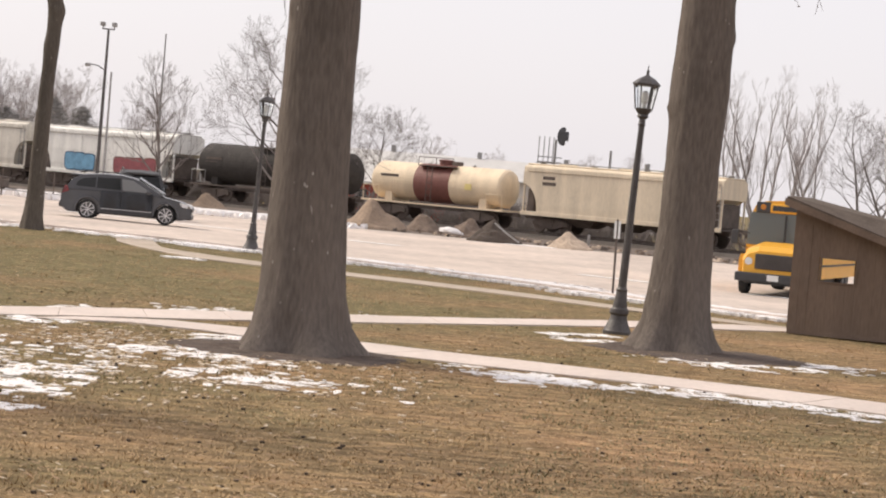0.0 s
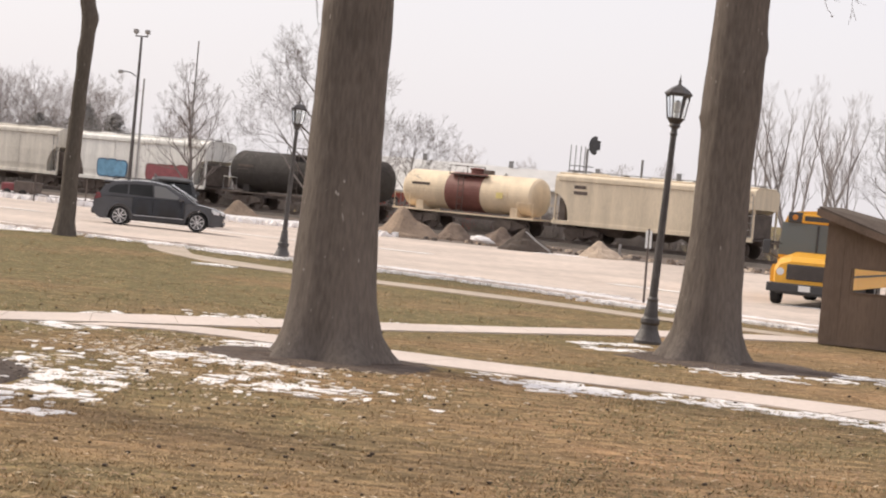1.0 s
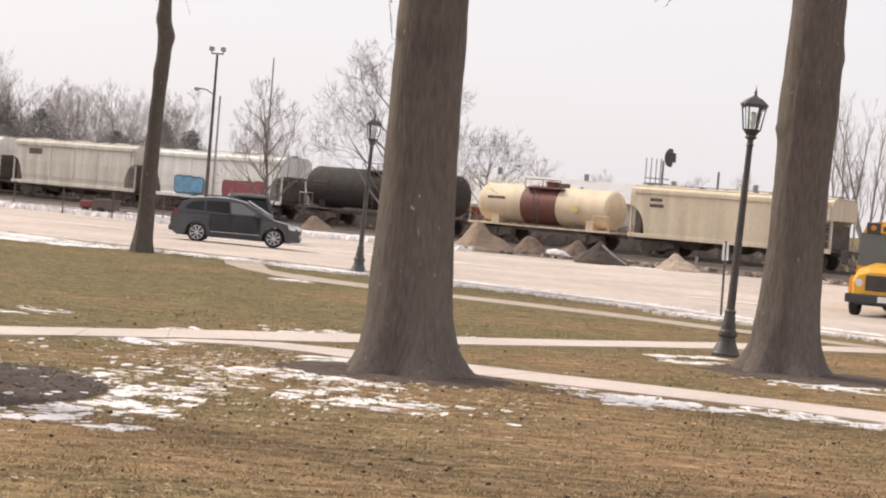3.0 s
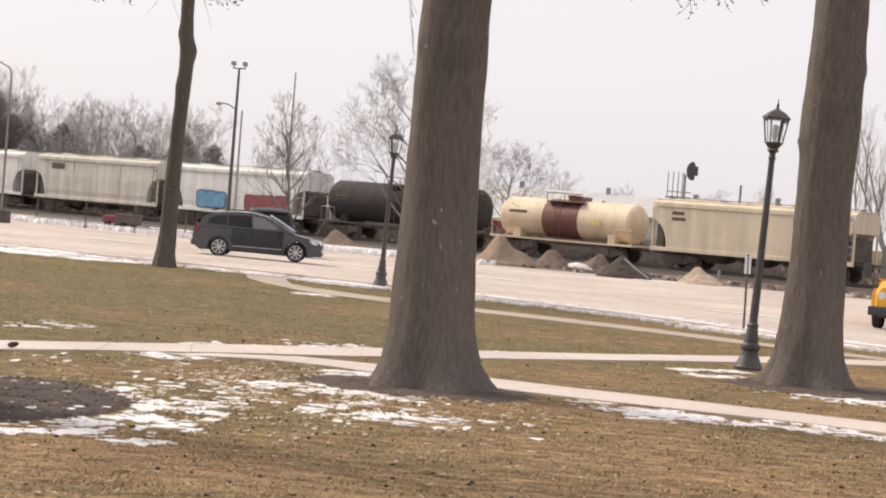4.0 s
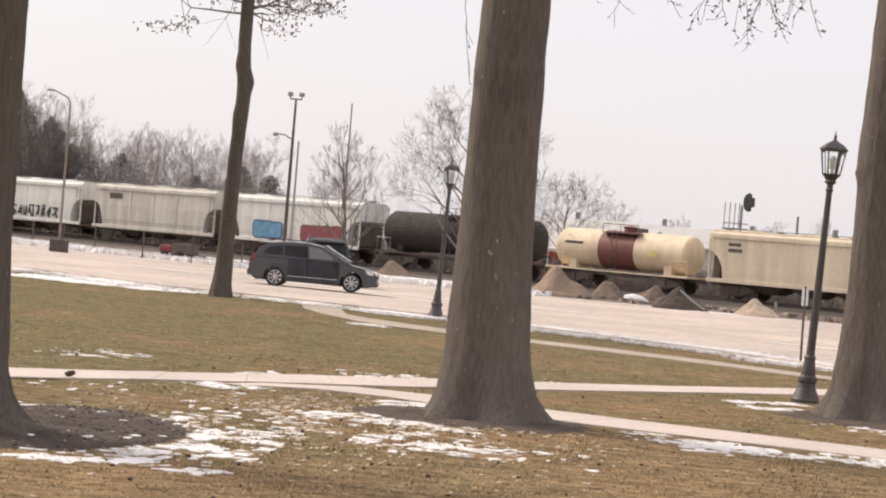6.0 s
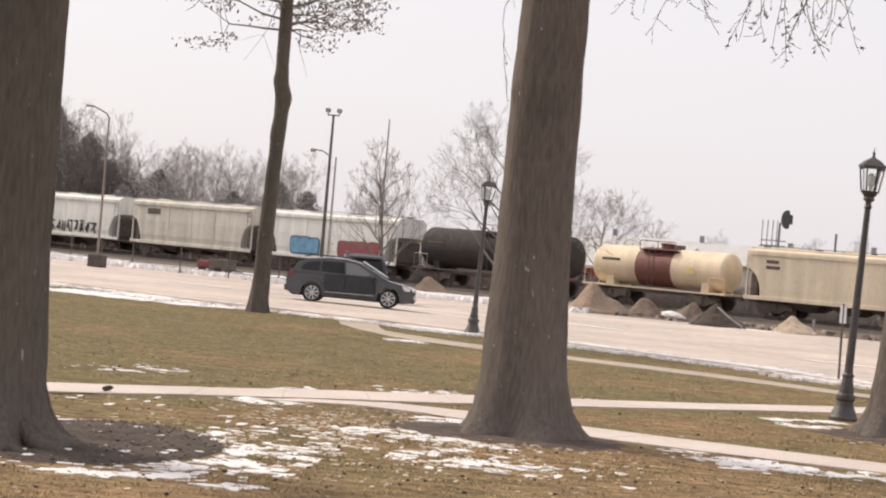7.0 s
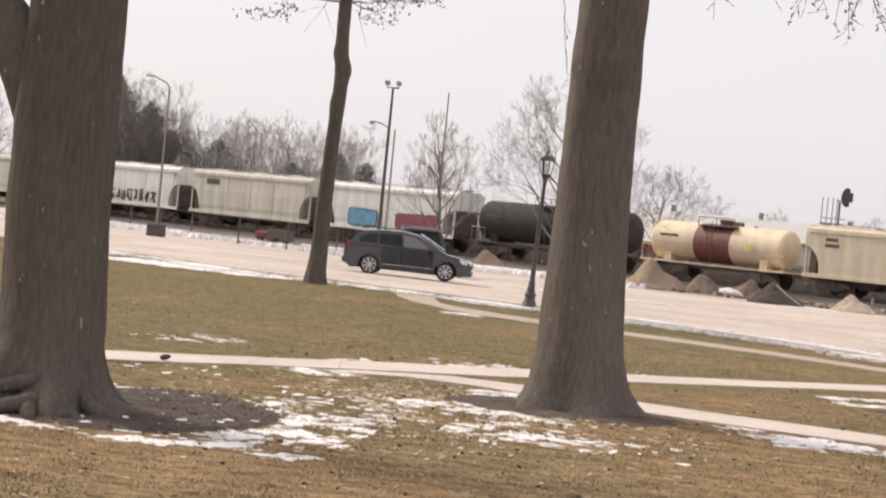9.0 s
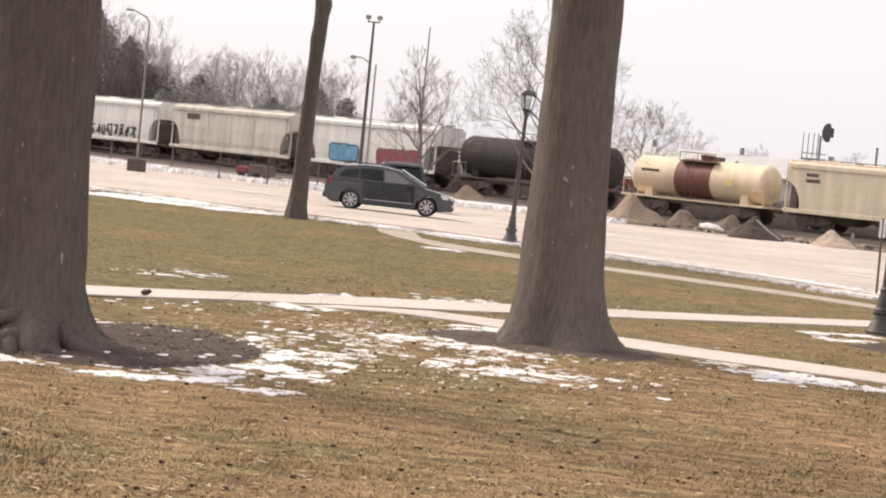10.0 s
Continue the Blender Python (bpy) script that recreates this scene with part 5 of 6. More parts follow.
for s in (-1, 1):
    bm = bmesh.new()
    tube(bm, [((0.9, s * 0.82, 1.05), 0.13), ((1.0, s * 0.82, 1.05), 0.12)], 16)
    part("headlight", bm, LAMP_LENS, t, "round clear headlight")
    bm = loft([[(x, s * (0.78 + o), z) for o, z in ((0, 0.7), (0.42, 0.7), (0.42, 1.1), (0.36, 1.25), (0, 1.3))] for x in (-0.6, 0.6)])
    part("wing", bm, YELLOW, t)
    wheel(t, 0.0, s * 1.05, 0.48, 0.28, 0.28, 5, GALV)
    wheel(t, -6.2, s * 1.0, 0.48, 0.4, 0.28, 5, GALV)
    bm = bmesh.new()
    tube(bm, [((-0.4, s * 1.1, 1.9), 0.02), ((0.25, s * 1.45, 2.0), 0.02), ((0.25, s * 1.45, 1.6), 0.02), ((-0.4, s * 1.15, 1.45), 0.02)], 6)
    arm = part("mirror_arm", bm, TRIM, t)
    bm = bmesh.new()
    box(bm, 0.2, s * 1.45 - 0.12, 1.55, 0.28, s * 1.45 + 0.12, 2.0, 0.03)
    part("mirror", bm, TRIM, arm)
    for k in range(9):
        bm = bmesh.new()
        x = -1.5 - k * 0.9
        box(bm, x - 0.36, s * 1.2 - 0.03, 1.75, x + 0.36, s * 1.2 + 0.03, 2.42, 0.02)
        part("side_window", bm, WINDOW, t)
    for z in (1.05, 1.5):
        bm = bmesh.new()
        box(bm, -9.5, s * 1.225 - 0.02, z - 0.03, -0.6, s * 1.225 + 0.02, z + 0.03)
        part("rub_rail", bm, TRIM, t)
    bm = bmesh.new()
    tube(bm, [((-0.6, s * 0.75, 2.78), 0.1), ((-0.405, s * 0.75, 2.78), 0.09)], 12)
    part("warning_light", bm, AMBER, t, "amber warning light")
    bm = bmesh.new()
    box(bm, -0.57, min(s * 0.52, s * 0.98), 2.6, -0.425, max(s * 0.52, s * 0.98), 2.94, 0.03)
    part("lamp_housing", bm, TRIM, t, "black warning lamp housing")
bm = bmesh.new()
f = bm.faces.new([bm.verts.new(p) for p in ((-0.5, -1.215, 1.56), (-0.5, 1.215, 1.56), (-0.53, 1.16, 2.6), (-0.53, -1.16, 2.6))])
bmesh.ops.solidify(bm, geom=[f], thickness=0.03)
ws = part("windscreen", bm, BUS_GLASS, t)
bm = bmesh.new()
box(bm, -0.52, -0.03, 1.6, -0.46, 0.03, 2.56)
part("pillar", bm, TRIM, ws)
bm = bmesh.new()
box(bm, -0.56, -0.95, 2.62, -0.44, 0.95, 2.9, 0.04)
part("destination_panel", bm, YELLOW, t)
bm = bmesh.new()
box(bm, -0.46, -0.45, 2.68, -0.425, 0.45, 2.84, 0.005)
part("lettering_bar", bm, TRIM, t, "dark bar of lettering")
bm = bmesh.new()
box(bm, 0.9, -1.2, 0.42, 1.14, 1.2, 0.7, 0.04)
bump = part("bumper", bm, TRIM, t, "black steel bumper")
bm = bmesh.new()
box(bm, 1.13, -0.18, 0.48, 1.155, 0.18, 0.66)
part("plate", bm, PLATE, bump, "blank pale plate")
bm = bmesh.new()
box(bm, -9.4, -0.95, 0.35, 0.8, 0.95, 0.66)
part("chassis", bm, TRIM, t)

# ---- brown hut ----
hut = thing("hut", "small brown boarded hut with a sloping felt roof", "hut", pose(6.83, 38.75, 0, 0, 0, -18))
W, D, HL, HR = 4.2, 3.0, 2.5, 1.15


def hut_height(x, y=0.0):
    """Underside of the roof, which is higher along the back."""
    return HL + (HR - HL) * x / W + (0.03 + 0.5 * max(0.0, x) / W) * y / D


def hut_side(y0, y1, openings):
    """A boarded wall as separate upright boards, cut round its openings."""
    wall = part("wall", prism(bmesh.new(), [(0.02, 0.0), (0.02, 0.1), (W - 0.02, 0.1), (W - 0.02, 0.0)], y0, y1), BROWN, hut)
    n = 24
    for k in range(n):
        x0, x1 = W * k / n + 0.0008, W * (k + 1) / n - 0.0008
        spans = [(0.08, None)]
        for ox0, ox1, oz0, oz1 in openings:
            if x1 > ox0 and x0 < ox1:
                spans = [(0.08, oz0), (oz1, None)]
        for z0, z1 in spans:
            a, b = (hut_height(x0, y0) - 0.02, hut_height(x1, y0) - 0.02) if z1 is None else (z1, z1)
            bm = bmesh.new()
            prism(bm, [(x0, z0), (x0, a), (x1, b), (x1, z0)], y0 + random.uniform(-0.004, 0.004), y1)
            part("board", bm, BROWN_BOARD, wall)
    return wall


BROWN_BOARD = material("brown_boards", (0.165, 0.118, 0.087), 0.85, vary=0.2, scale=2, fine=30, island=0.035, stretch=(1, 1, 0.15))
hut_side(0.0, 0.08, [(0.57, 1.22, 1.06, 1.5)])
hut_side(D - 0.08, D, [(0.1, 0.78, 0.9, 1.75)])
# the unseen far end has no wall, left off to let skylight inside
bm = bmesh.new()
box(bm, 0.0, 0.081, 0, 0.08, D - 0.081, hut_height(0.0) - 0.05)
part("end_wall", bm, BROWN, hut)
for x0, z0, x1, z1 in ((0.54, 1.03, 0.57, 1.53), (1.22, 1.03, 1.25, 1.53), (0.57, 1.03, 1.22, 1.06), (0.57, 1.5, 1.22, 1.53)):
    bm = bmesh.new()
    box(bm, x0, -0.03, z0, x1, 0.1, z1, 0.006)
    part("window_frame", bm, BROWN, hut)
bm = bmesh.new()
rim = [[bm.verts.new((x, y, hut_height(x, y) + h)) for x, h in ((-0.16, -0.02), (-0.16, 0.09), (W + 0.3, 0.09), (W + 0.3, -0.02))] for y in (-0.3, D + 0.3)]
bm.faces.new(rim[0])
bm.faces.new(rim[1][::-1])
for k in range(4):
    bm.faces.new((rim[0][k], rim[1][k], rim[1][(k + 1) % 4], rim[0][(k + 1) % 4]))
bmesh.ops.recalc_face_normals(bm, faces=bm.faces)
part("roof", bm, ROOFING, hut, "dark felted sloping roof")
bm = bmesh.new()
prism(bm, [(-0.19, hut_height(-0.19) - 0.1), (-0.19, hut_height(-0.19) + 0.04), (W + 0.33, hut_height(W + 0.33) + 0.04), (W + 0.33, hut_height(W + 0.33) - 0.1)], -0.335, -0.302)
part("fascia", bm, BROWN, hut)
bm = bmesh.new()
box(bm, 0.09, 0.09, 0.0, W - 0.09, D - 0.09, 0.06)
part("floor", bm, BROWN, hut)


# ---- freight train ----
def truck(parent, x):
    """A two-axle truck with sprung side frames."""
    bm = bmesh.new()
    box(bm, x - 0.2, -1.15, 0.35, x + 0.2, 1.15, 0.8)
    tr = part("truck", bm, RUST, parent)
    for s in (-1, 1):
        bm = bmesh.new()
        prism(bm, [(x - 1.25, 0.42), (x - 1.25, 0.66), (x - 0.5, 0.82), (x + 0.5, 0.82), (x + 1.25, 0.66), (x + 1.25, 0.42), (x + 0.85, 0.42), (x + 0.4, 0.24), (x - 0.4, 0.24), (x - 0.85, 0.42)], s * 1.0 - 0.07, s * 1.0 + 0.07)
        part("side_frame", bm, RUST, tr)
        for dx in (-0.88, 0.88):
            bm = bmesh.new()
            tube(bm, [((x + dx, s * 0.8, 0.46), 0.46), ((x + dx, s * 0.7, 0.46), 0.48), ((x + dx, s * 0.66, 0.46), 0.42)], 20)
            part("wheel", bm, RUST, tr)


def underframe(t, L):
    bm = bmesh.new()
    box(bm, -L, -0.3, 0.75, L, 0.3, 1.08)
    part("centre_sill", bm, RUST, t)
    for s in (-1, 1):
        bm = bmesh.new()
        box(bm, min(s * L, s * (L + 0.5)), -0.15, 0.75, max(s * L, s * (L + 0.5)), 0.15, 1.0, 0.03)
        part("coupler", bm, RUST, t)
        truck(t, s * (L - 1.9))


def ladder(t, x, y, z0, z1, mat):
    bm = bmesh.new()
    for dx in (-0.2, 0.2):
        tube(bm, [((x + dx, y, z0), 0.025), ((x + dx, y, z1), 0.025)], 5)
    for k in range(int((z1 - z0) / 0.4) + 1):
        tube(bm, [((x - 0.2, y, z0 + 0.1 + k * 0.4), 0.018), ((x + 0.2, y, z0 + 0.1 + k * 0.4), 0.018)], 5)
    part("ladder", bm, mat, t)


def car_at(x0, x1):
    c = on_track((x0 + x1) / 2)
    half = (x1 - x0) / 2 * math.hypot(1, TRACK_K)
    return Matrix.Translation(c) @ pose(0, 0, 0, 0, 0, TRACK_TURN), half


def blobs(name, t, mat, x0, x1, z0, z1, y, count, rng, label):
    """Sprayed shapes: rounded strokes that stand a few millimetres proud of the side."""
    bm = bmesh.new()
    for k in range(count):
        cx = x0 + (x1 - x0) * (k + 0.5) / count
        w = (x1 - x0) / count * rng.uniform(0.3, 0.52)
        for _ in range(3):
            a = (cx + rng.uniform(-w, w), z0 + rng.uniform(0, 0.3) * (z1 - z0))
            b = (cx + rng.uniform(-w, w), z1 - rng.uniform(0, 0.3) * (z1 - z0))
            d = Vector((b[0] - a[0], 0, b[1] - a[1])).normalized()
            e = Vector((-d.z, 0, d.x)) * 0.085
            q = [Vector((a[0], y, a[1])) - e, Vector((a[0], y, a[1])) + e, Vector((b[0], y, b[1])) + e * 0.8, Vector((b[0], y, b[1])) - e * 0.8]
            off = Vector((0, -0.001 * (k % 3) - 0.0015 * _, 0))
            bm.faces.new([bm.verts.new(p + off) for p in q])
        h = rng.uniform(z0, z1)
        bm.faces.new([bm.verts.new((x_, y - 0.006, z_)) for x_, z_ in ((cx - w, h - 0.07), (cx + w, h - 0.05), (cx + w, h + 0.09), (cx - w, h + 0.07))])
    return tagged(part(name, bm, mat, t, label), kind="stuff")


def bubbles(t, mat, edge, x0, x1, z0, z1, y, count, rng, label):
    """Sprayed rounded letters on a dark edge, a few millimetres proud of the side."""
    for grow_, off, m in ((0.09, 0.0, edge), (0.0, -0.006, mat)):
        bm, seq = bmesh.new(), random.Random(rng)
        w = (x1 - x0) / count * 0.58
        for k in range(count):
            cx, cz = x0 + (x1 - x0) * (k + 0.5) / count, (z0 + z1) / 2
            tilt, h = seq.uniform(-0.12, 0.12), (z1 - z0) / 2 * seq.uniform(0.88, 1.05)
            ring = []
            for q in range(20):
                c = math.tau * q / 20
                ux, uz = math.copysign(abs(math.cos(c)) ** 0.5, math.cos(c)), math.copysign(abs(math.sin(c)) ** 0.5, math.sin(c))
                ring.append(bm.verts.new((cx + (w + grow_) * ux + tilt * uz * h, y + off - 0.0012 * k, cz + (h + grow_) * uz)))
            bm.faces.new(ring)
        tagged(part("graffiti", bm, m, t, label if m is mat else "dark outline of the graffiti"), kind="stuff")


def hopper(x0, x1, top, mat, label, flat=False):
    """A covered hopper: tapering ends over open platforms, rounded roof edge, discharge chutes."""
    m, L = car_at(x0, x1)
    L -= 0.55
    t = thing("hopper_wagon", label, "rail wagon", m, "freight wagons")
    sill, R = 1.15, top - 0.12
    end = 1.15
    prof = [(-1.46, sill + 0.05), (-1.54, sill + 0.5), (-1.57, (sill + R) / 2), (-1.53, R - 0.45), (-1.5, R - 0.12), (-1.2, R), (1.2, R), (1.5, R - 0.12), (1.53, R - 0.45), (1.57, (sill + R) / 2), (1.54, sill + 0.5), (1.46, sill + 0.05)]
    if flat:
        prof = [(-1.55, sill + 0.05), (-1.56, sill + 0.5), (-1.56, (sill + R) / 2), (-1.56, R - 0.45), (-1.5, R - 0.12), (-1.2, R), (1.2, R), (1.5, R - 0.12), (1.56, R - 0.45), (1.56, (sill + R) / 2), (1.56, sill + 0.5), (1.55, sill + 0.05)]
    steps = [(u, 0.57 * math.sqrt(max(0.0, 1 - u * u))) for u in (0.04, 0.25, 0.5, 0.7, 0.85, 0.94, 1.0)]
    secs = []
    for x, cut in [(-L + end * u, c) for u, c in steps] + [(L - end * u, c) for u, c in reversed(steps)]:
        secs.append([(x, y, max(z, sill + 0.05 + (R - sill) * cut)) for y, z in prof])
    part("body", loft(secs), mat, t)
    for s in (-1, 1):
        bm = bmesh.new()
        box(bm, -L + 0.3, s * 1.55 - 0.07, R - 0.42, L - 0.3, s * 1.55 + 0.07, R - 0.16, 0.03)
        part("roof_edge", bm, mat, t)
    if not flat:
        for x in (-0.36 * L, 0.02 * L, 0.4 * L):
            bm = bmesh.new()
            box(bm, x - 0.03, -1.585, sill + 0.45, x + 0.03, -1.545, R - 0.43)
            part("weld_seam", bm, mat, t)
    bm = bmesh.new()
    box(bm, -L + 0.05, -1.2, R + 0.001, L - 0.05, 1.2, R + 0.1, 0.04)
    part("roof", bm, mat, t)
    bm = bmesh.new()
    box(bm, -L, -0.35, R + 0.18, L, 0.35, R + 0.22)
    for k in range(8):
        x = -L + 0.4 + k * (2 * L - 0.8) / 7
        box(bm, x - 0.03, -0.35, R + 0.09, x + 0.03, 0.35, R + 0.19)
    part("running_board", bm, GALV, t)
    for k in range(3 if L < 8 else 4):
        bm = bmesh.new()
        x = (-0.62 + k * (1.24 / ((3 if L < 8 else 4) - 1))) * L
        box(bm, x - 0.6, -0.75, R + 0.09, x + 0.6, -0.38, R + 0.17, 0.03)
        part("roof_hatch", bm, mat, t)
    for s in (-1, 1):
        bm = bmesh.new()
        box(bm, -L, s * 1.5 - 0.08, sill - 0.2, L, s * 1.5 + 0.08, sill + 0.05, 0.02)
        part("side_sill", bm, mat, t)
        for e in (-1, 1):
            bm = bmesh.new()
            box(bm, e * (L - 0.1) - 0.05, s * 1.42 - 0.05, sill, e * (L - 0.1) + 0.05, s * 1.42 + 0.05, R - 0.25)
            part("end_post", bm, mat, t)
    for e in (-1, 1):
        bm = bmesh.new()
        box(bm, min(e * L, e * (L - end * 1.05)), -1.5, sill - 0.12, max(e * L, e * (L - end * 1.05)), 1.5, sill - 0.02)
        part("end_platform", bm, RUST, t)
        # brake gear oversized as a dark block to imitate shade in the arch
        bm = bmesh.new()
        box(bm, min(e * (L - 0.2), e * (L - 0.75)), -1.2, sill, max(e * (L - 0.2), e * (L - 0.75)), 1.2, sill + (R - sill) * 0.5, 0.1)
        part("brake_gear_shade_block", bm, RUST, t)
    ladder(t, L - 0.35, -1.56, sill, R - 0.45, GALV)
    for k in range(3):
        x = (-0.42 + k * 0.42) * L
        bm = loft([[(x + a * w, b * 1.1 * w2, z) for a, b in ((-1, -1), (1, -1), (1, 1), (-1, 1))] for z, w, w2 in ((0.45, 0.45, 0.5), (1.0, 1.3, 1.2))])
        part("chute", bm, RUST, t)
    bm = bmesh.new()
    box(bm, -L + end, -1.4, 0.95, L - end, 1.4, sill - 0.05)
    part("hopper_floor", bm, RUST, t)
    underframe(t, L)
    return t, L, sill, R


def tank(x0, x1, top, mat, label, band=None):
    """A tank wagon: barrel with domed ends, manway, walkway and handrail."""
    m, L = car_at(x0, x1)
    L -= 0.6
    t = thing("tank_wagon", label, "rail wagon", m, "freight wagons")
    r = (top - 1.2) / 2
    cz, half = 1.2 + r, L - 0.55

    def barrel(a, b, domes, mt, name, rr):
        bm = bmesh.new()
        pts = []
        if domes:
            pts += [((a - 0.42 * math.sin(q), 0, cz), rr * math.cos(q)) for q in (1.45, 1.1, 0.75, 0.4)]
        pts += [((a, 0, cz), rr), ((b, 0, cz), rr)]
        if domes:
            pts += [((b + 0.42 * math.sin(q), 0, cz), rr * math.cos(q)) for q in (0.4, 0.75, 1.1, 1.45)]
        tube(bm, pts, 40)
        return part(name, bm, mt, t, shade=False)

    barrel(-half, half, True, mat, "barrel", r)
    for k in range(1, 6):
        x = -half + 2 * half * k / 6
        barrel(x - 0.03, x + 0.03, False, mat, "weld_band", r + 0.012)
    if band:
        barrel(-0.19 * half - 0.7, 0.19 * half + 0.2, False, band, "paint_band", r + 0.02)
    bm = bmesh.new()
    lathe(bm, [(0.42, top - 0.12), (0.42, top + 0.22), (0.5, top + 0.24), (0.5, top + 0.3), (0.2, top + 0.36)], 20)
    part("manway", bm, band or RUST, t)
    bm = bmesh.new()
    box(bm, 0.65, -0.3, top - 0.08, 1.15, 0.3, top + 0.26, 0.05)
    part("valve_box", bm, RUST, t)
    bm = bmesh.new()
    box(bm, -1.4, -1.15, top - 0.16, 1.4, -0.5, top - 0.1)
    wk = part("walkway", bm, RUST, t)
    bm = bmesh.new()
    for x in (-1.35, 0, 1.35):
        tube(bm, [((x, -1.12, top - 0.12), 0.025), ((x, -1.12, top + 0.4), 0.025)], 5)
    tube(bm, [((-1.35, -1.12, top + 0.4), 0.025), ((1.35, -1.12, top + 0.4), 0.025)], 5)
    part("rail", bm, RUST, wk)
    ladder(t, -0.2, -1.45, 1.1, top - 0.1, RUST)
    for e in (-1, 1):
        bm = bmesh.new()
        box(bm, min(e * (L + 0.1), e * (L - 1.6)), -1.45, 0.98, max(e * (L + 0.1), e * (L - 1.6)), 1.45, 1.1)
        pl = part("end_platform", bm, mat if band else RUST, t)
        for y in (-1.4, 1.4):
            bm = bmesh.new()
            tube(bm, [((e * L, y, 1.1), 0.03), ((e * L, y, 2.0), 0.03), ((e * (L - 1.2), y, 2.0), 0.03), ((e * (L - 1.2), y, 1.1), 0.03)], 5)
            part("handrail", bm, mat if band else GALV, pl)
        bm = bmesh.new()
        prism(bm, [(e * (L - 1.4), 1.05), (e * (L - 2.0), 1.05), (e * (L - 1.95), cz - 0.6 * r), (e * (L - 1.45), cz - 0.6 * r)], -0.95, 0.95)
        part("saddle", bm, mat, t)
    for s in (-1, 1):
        bm = bmesh.new()
        box(bm, -L, s * 1.42 - 0.04, 0.98, L, s * 1.42 + 0.04, 1.07, 0.01)
        part("side_walk", bm, mat if band else RUST, t)
    bm = bmesh.new()
    y = -math.sqrt(max(0.01, r * r - 0.09)) - 0.025
    box(bm, -half + 0.6, y - 0.01, cz + 0.22, -half + 2.0, y + 0.01, cz + 0.38)
    box(bm, -half + 0.6, y - 0.005, cz + 0.02, -half + 1.6, y + 0.015, cz + 0.1)
    part("lettering_bar", bm, RUST, t, "bars of unreadable lettering")
    bm = bmesh.new()
    if band:
        box(bm, half - 2.4, -r - 0.04, cz - 0.25, half - 1.9, -r - 0.01, cz + 0.12)
    else:
        prism(bm, [(half * 0.4, cz + 0.12), (half * 0.4 + 0.12, cz + 0.5), (half * 0.4 + 0.55, cz + 0.66), (half * 0.4 + 0.5, cz + 0.3)], -r - 0.03, -r + 0.25)
    part("placard", bm, STAKE if band else PLATE, t, "small yellow placard" if band else "white tilted placard")
    underframe(t, L)
    return t, L, cz, r


def stake_flat(x0, x1, label):
    m, L = car_at(x0, x1)
    L -= 0.5
    t = thing("flat_wagon", label, "rail wagon", m, "freight wagons")
    bm = bmesh.new()
    box(bm, -L, -1.45, 1.0, L, 1.45, 1.2, 0.02)
    part("deck", bm, RUST, t)
    for s in (-1, 1):
        bm = bmesh.new()
        prism(bm, [(-L, 1.2), (L, 1.2), (L, 0.95), (L - 2.6, 0.9), (L - 3.4, 0.62), (-L + 3.4, 0.62), (-L + 2.6, 0.9), (-L, 0.95)], s * 1.46 - 0.05, s * 1.46 + 0.05)
        part("side_sill", bm, RUST, t)
        for k in range(7):
            x = -L + 0.7 + k * (2 * L - 1.4) / 6
            bm = bmesh.new()
            box(bm, x - 0.06, s * 1.4 - 0.05, 1.2, x + 0.06, s * 1.4 + 0.05, 1.95)
            part("stake", bm, STAKE, t, "pale yellow side stake")
    bm = bmesh.new()
    box(bm, -L + 0.4, -0.9, 1.201, L - 0.4, 0.9, 1.5, 0.03)
    part("load_rack", bm, RUST, t)
    underframe(t, L)


def lumber(x0, x1, label):
    m, L = car_at(x0, x1)
    L -= 0.5
    t = thing("lumber_wagon", label, "rail wagon", m, "freight wagons")
    bm = bmesh.new()
    box(bm, -L, -1.5, 0.95, L, 1.5, 1.15)
    part("deck", bm, RUST, t)
    for e in (-1, 1):
        bm = bmesh.new()
        box(bm, e * (L - 0.15) - 0.15, -1.5, 1.15, e * (L - 0.15) + 0.15, 1.5, 4.3, 0.03)
        part("bulkhead", bm, BAND, t)
    bm = bmesh.new()
    box(bm, -L + 0.3, -0.12, 4.1, L - 0.3, 0.12, 4.35)
    part("top_beam", bm, RUST, t)
    n = 9
    for k in range(n):
        x = -L + 0.5 + k * (2 * L - 1) / (n - 1)
        bm = bmesh.new()
        box(bm, x - 0.08, -0.1, 1.151, x + 0.08, 0.1, 4.1)
        part("post", bm, RUST, t)
    for s in (-1, 1):
        for row in range(4):
            for k in range(5):
                x0b = -L + 0.4 + k * (2 * L - 0.8) / 5
                bm = bmesh.new()
                box(bm, x0b + 0.03, min(s * 0.14, s * 1.4), 1.17 + row * 0.72, x0b + (2 * L - 0.8) / 5 - 0.03, max(s * 0.14, s * 1.4), 1.82 + row * 0.72, 0.03)
                part("lumber_bundle", bm, WRAP, t, "white-wrapped lumber bundle")
    underframe(t, L)


rng = random.Random(5)
hopper(-73.0, -55.0, 4.3, GREY_STEEL, "pale grey covered hopper wagon with weathered sides")
t, L, sill, R = hopper(-54.6, -42.2, 4.45, WHITE_STEEL, "white covered hopper wagon with black sprayed graffiti")
blobs("graffiti", t, INK, -L * 0.35, L * 0.62, sill + 0.15, sill + 1.1, -1.575, 9, rng, "black sprayed graffiti strokes")
t, L, sill, R = hopper(-41.8, -29.5, 4.45, GREY_STEEL, "grey covered hopper wagon with a dark stencil panel")
bm = bmesh.new()
box(bm, -L + 1.9, -1.58, R - 1.05, -L + 3.4, -1.562, R - 0.62)
part("stencil_panel", bm, RUST, t, "dark unreadable stencil panel")
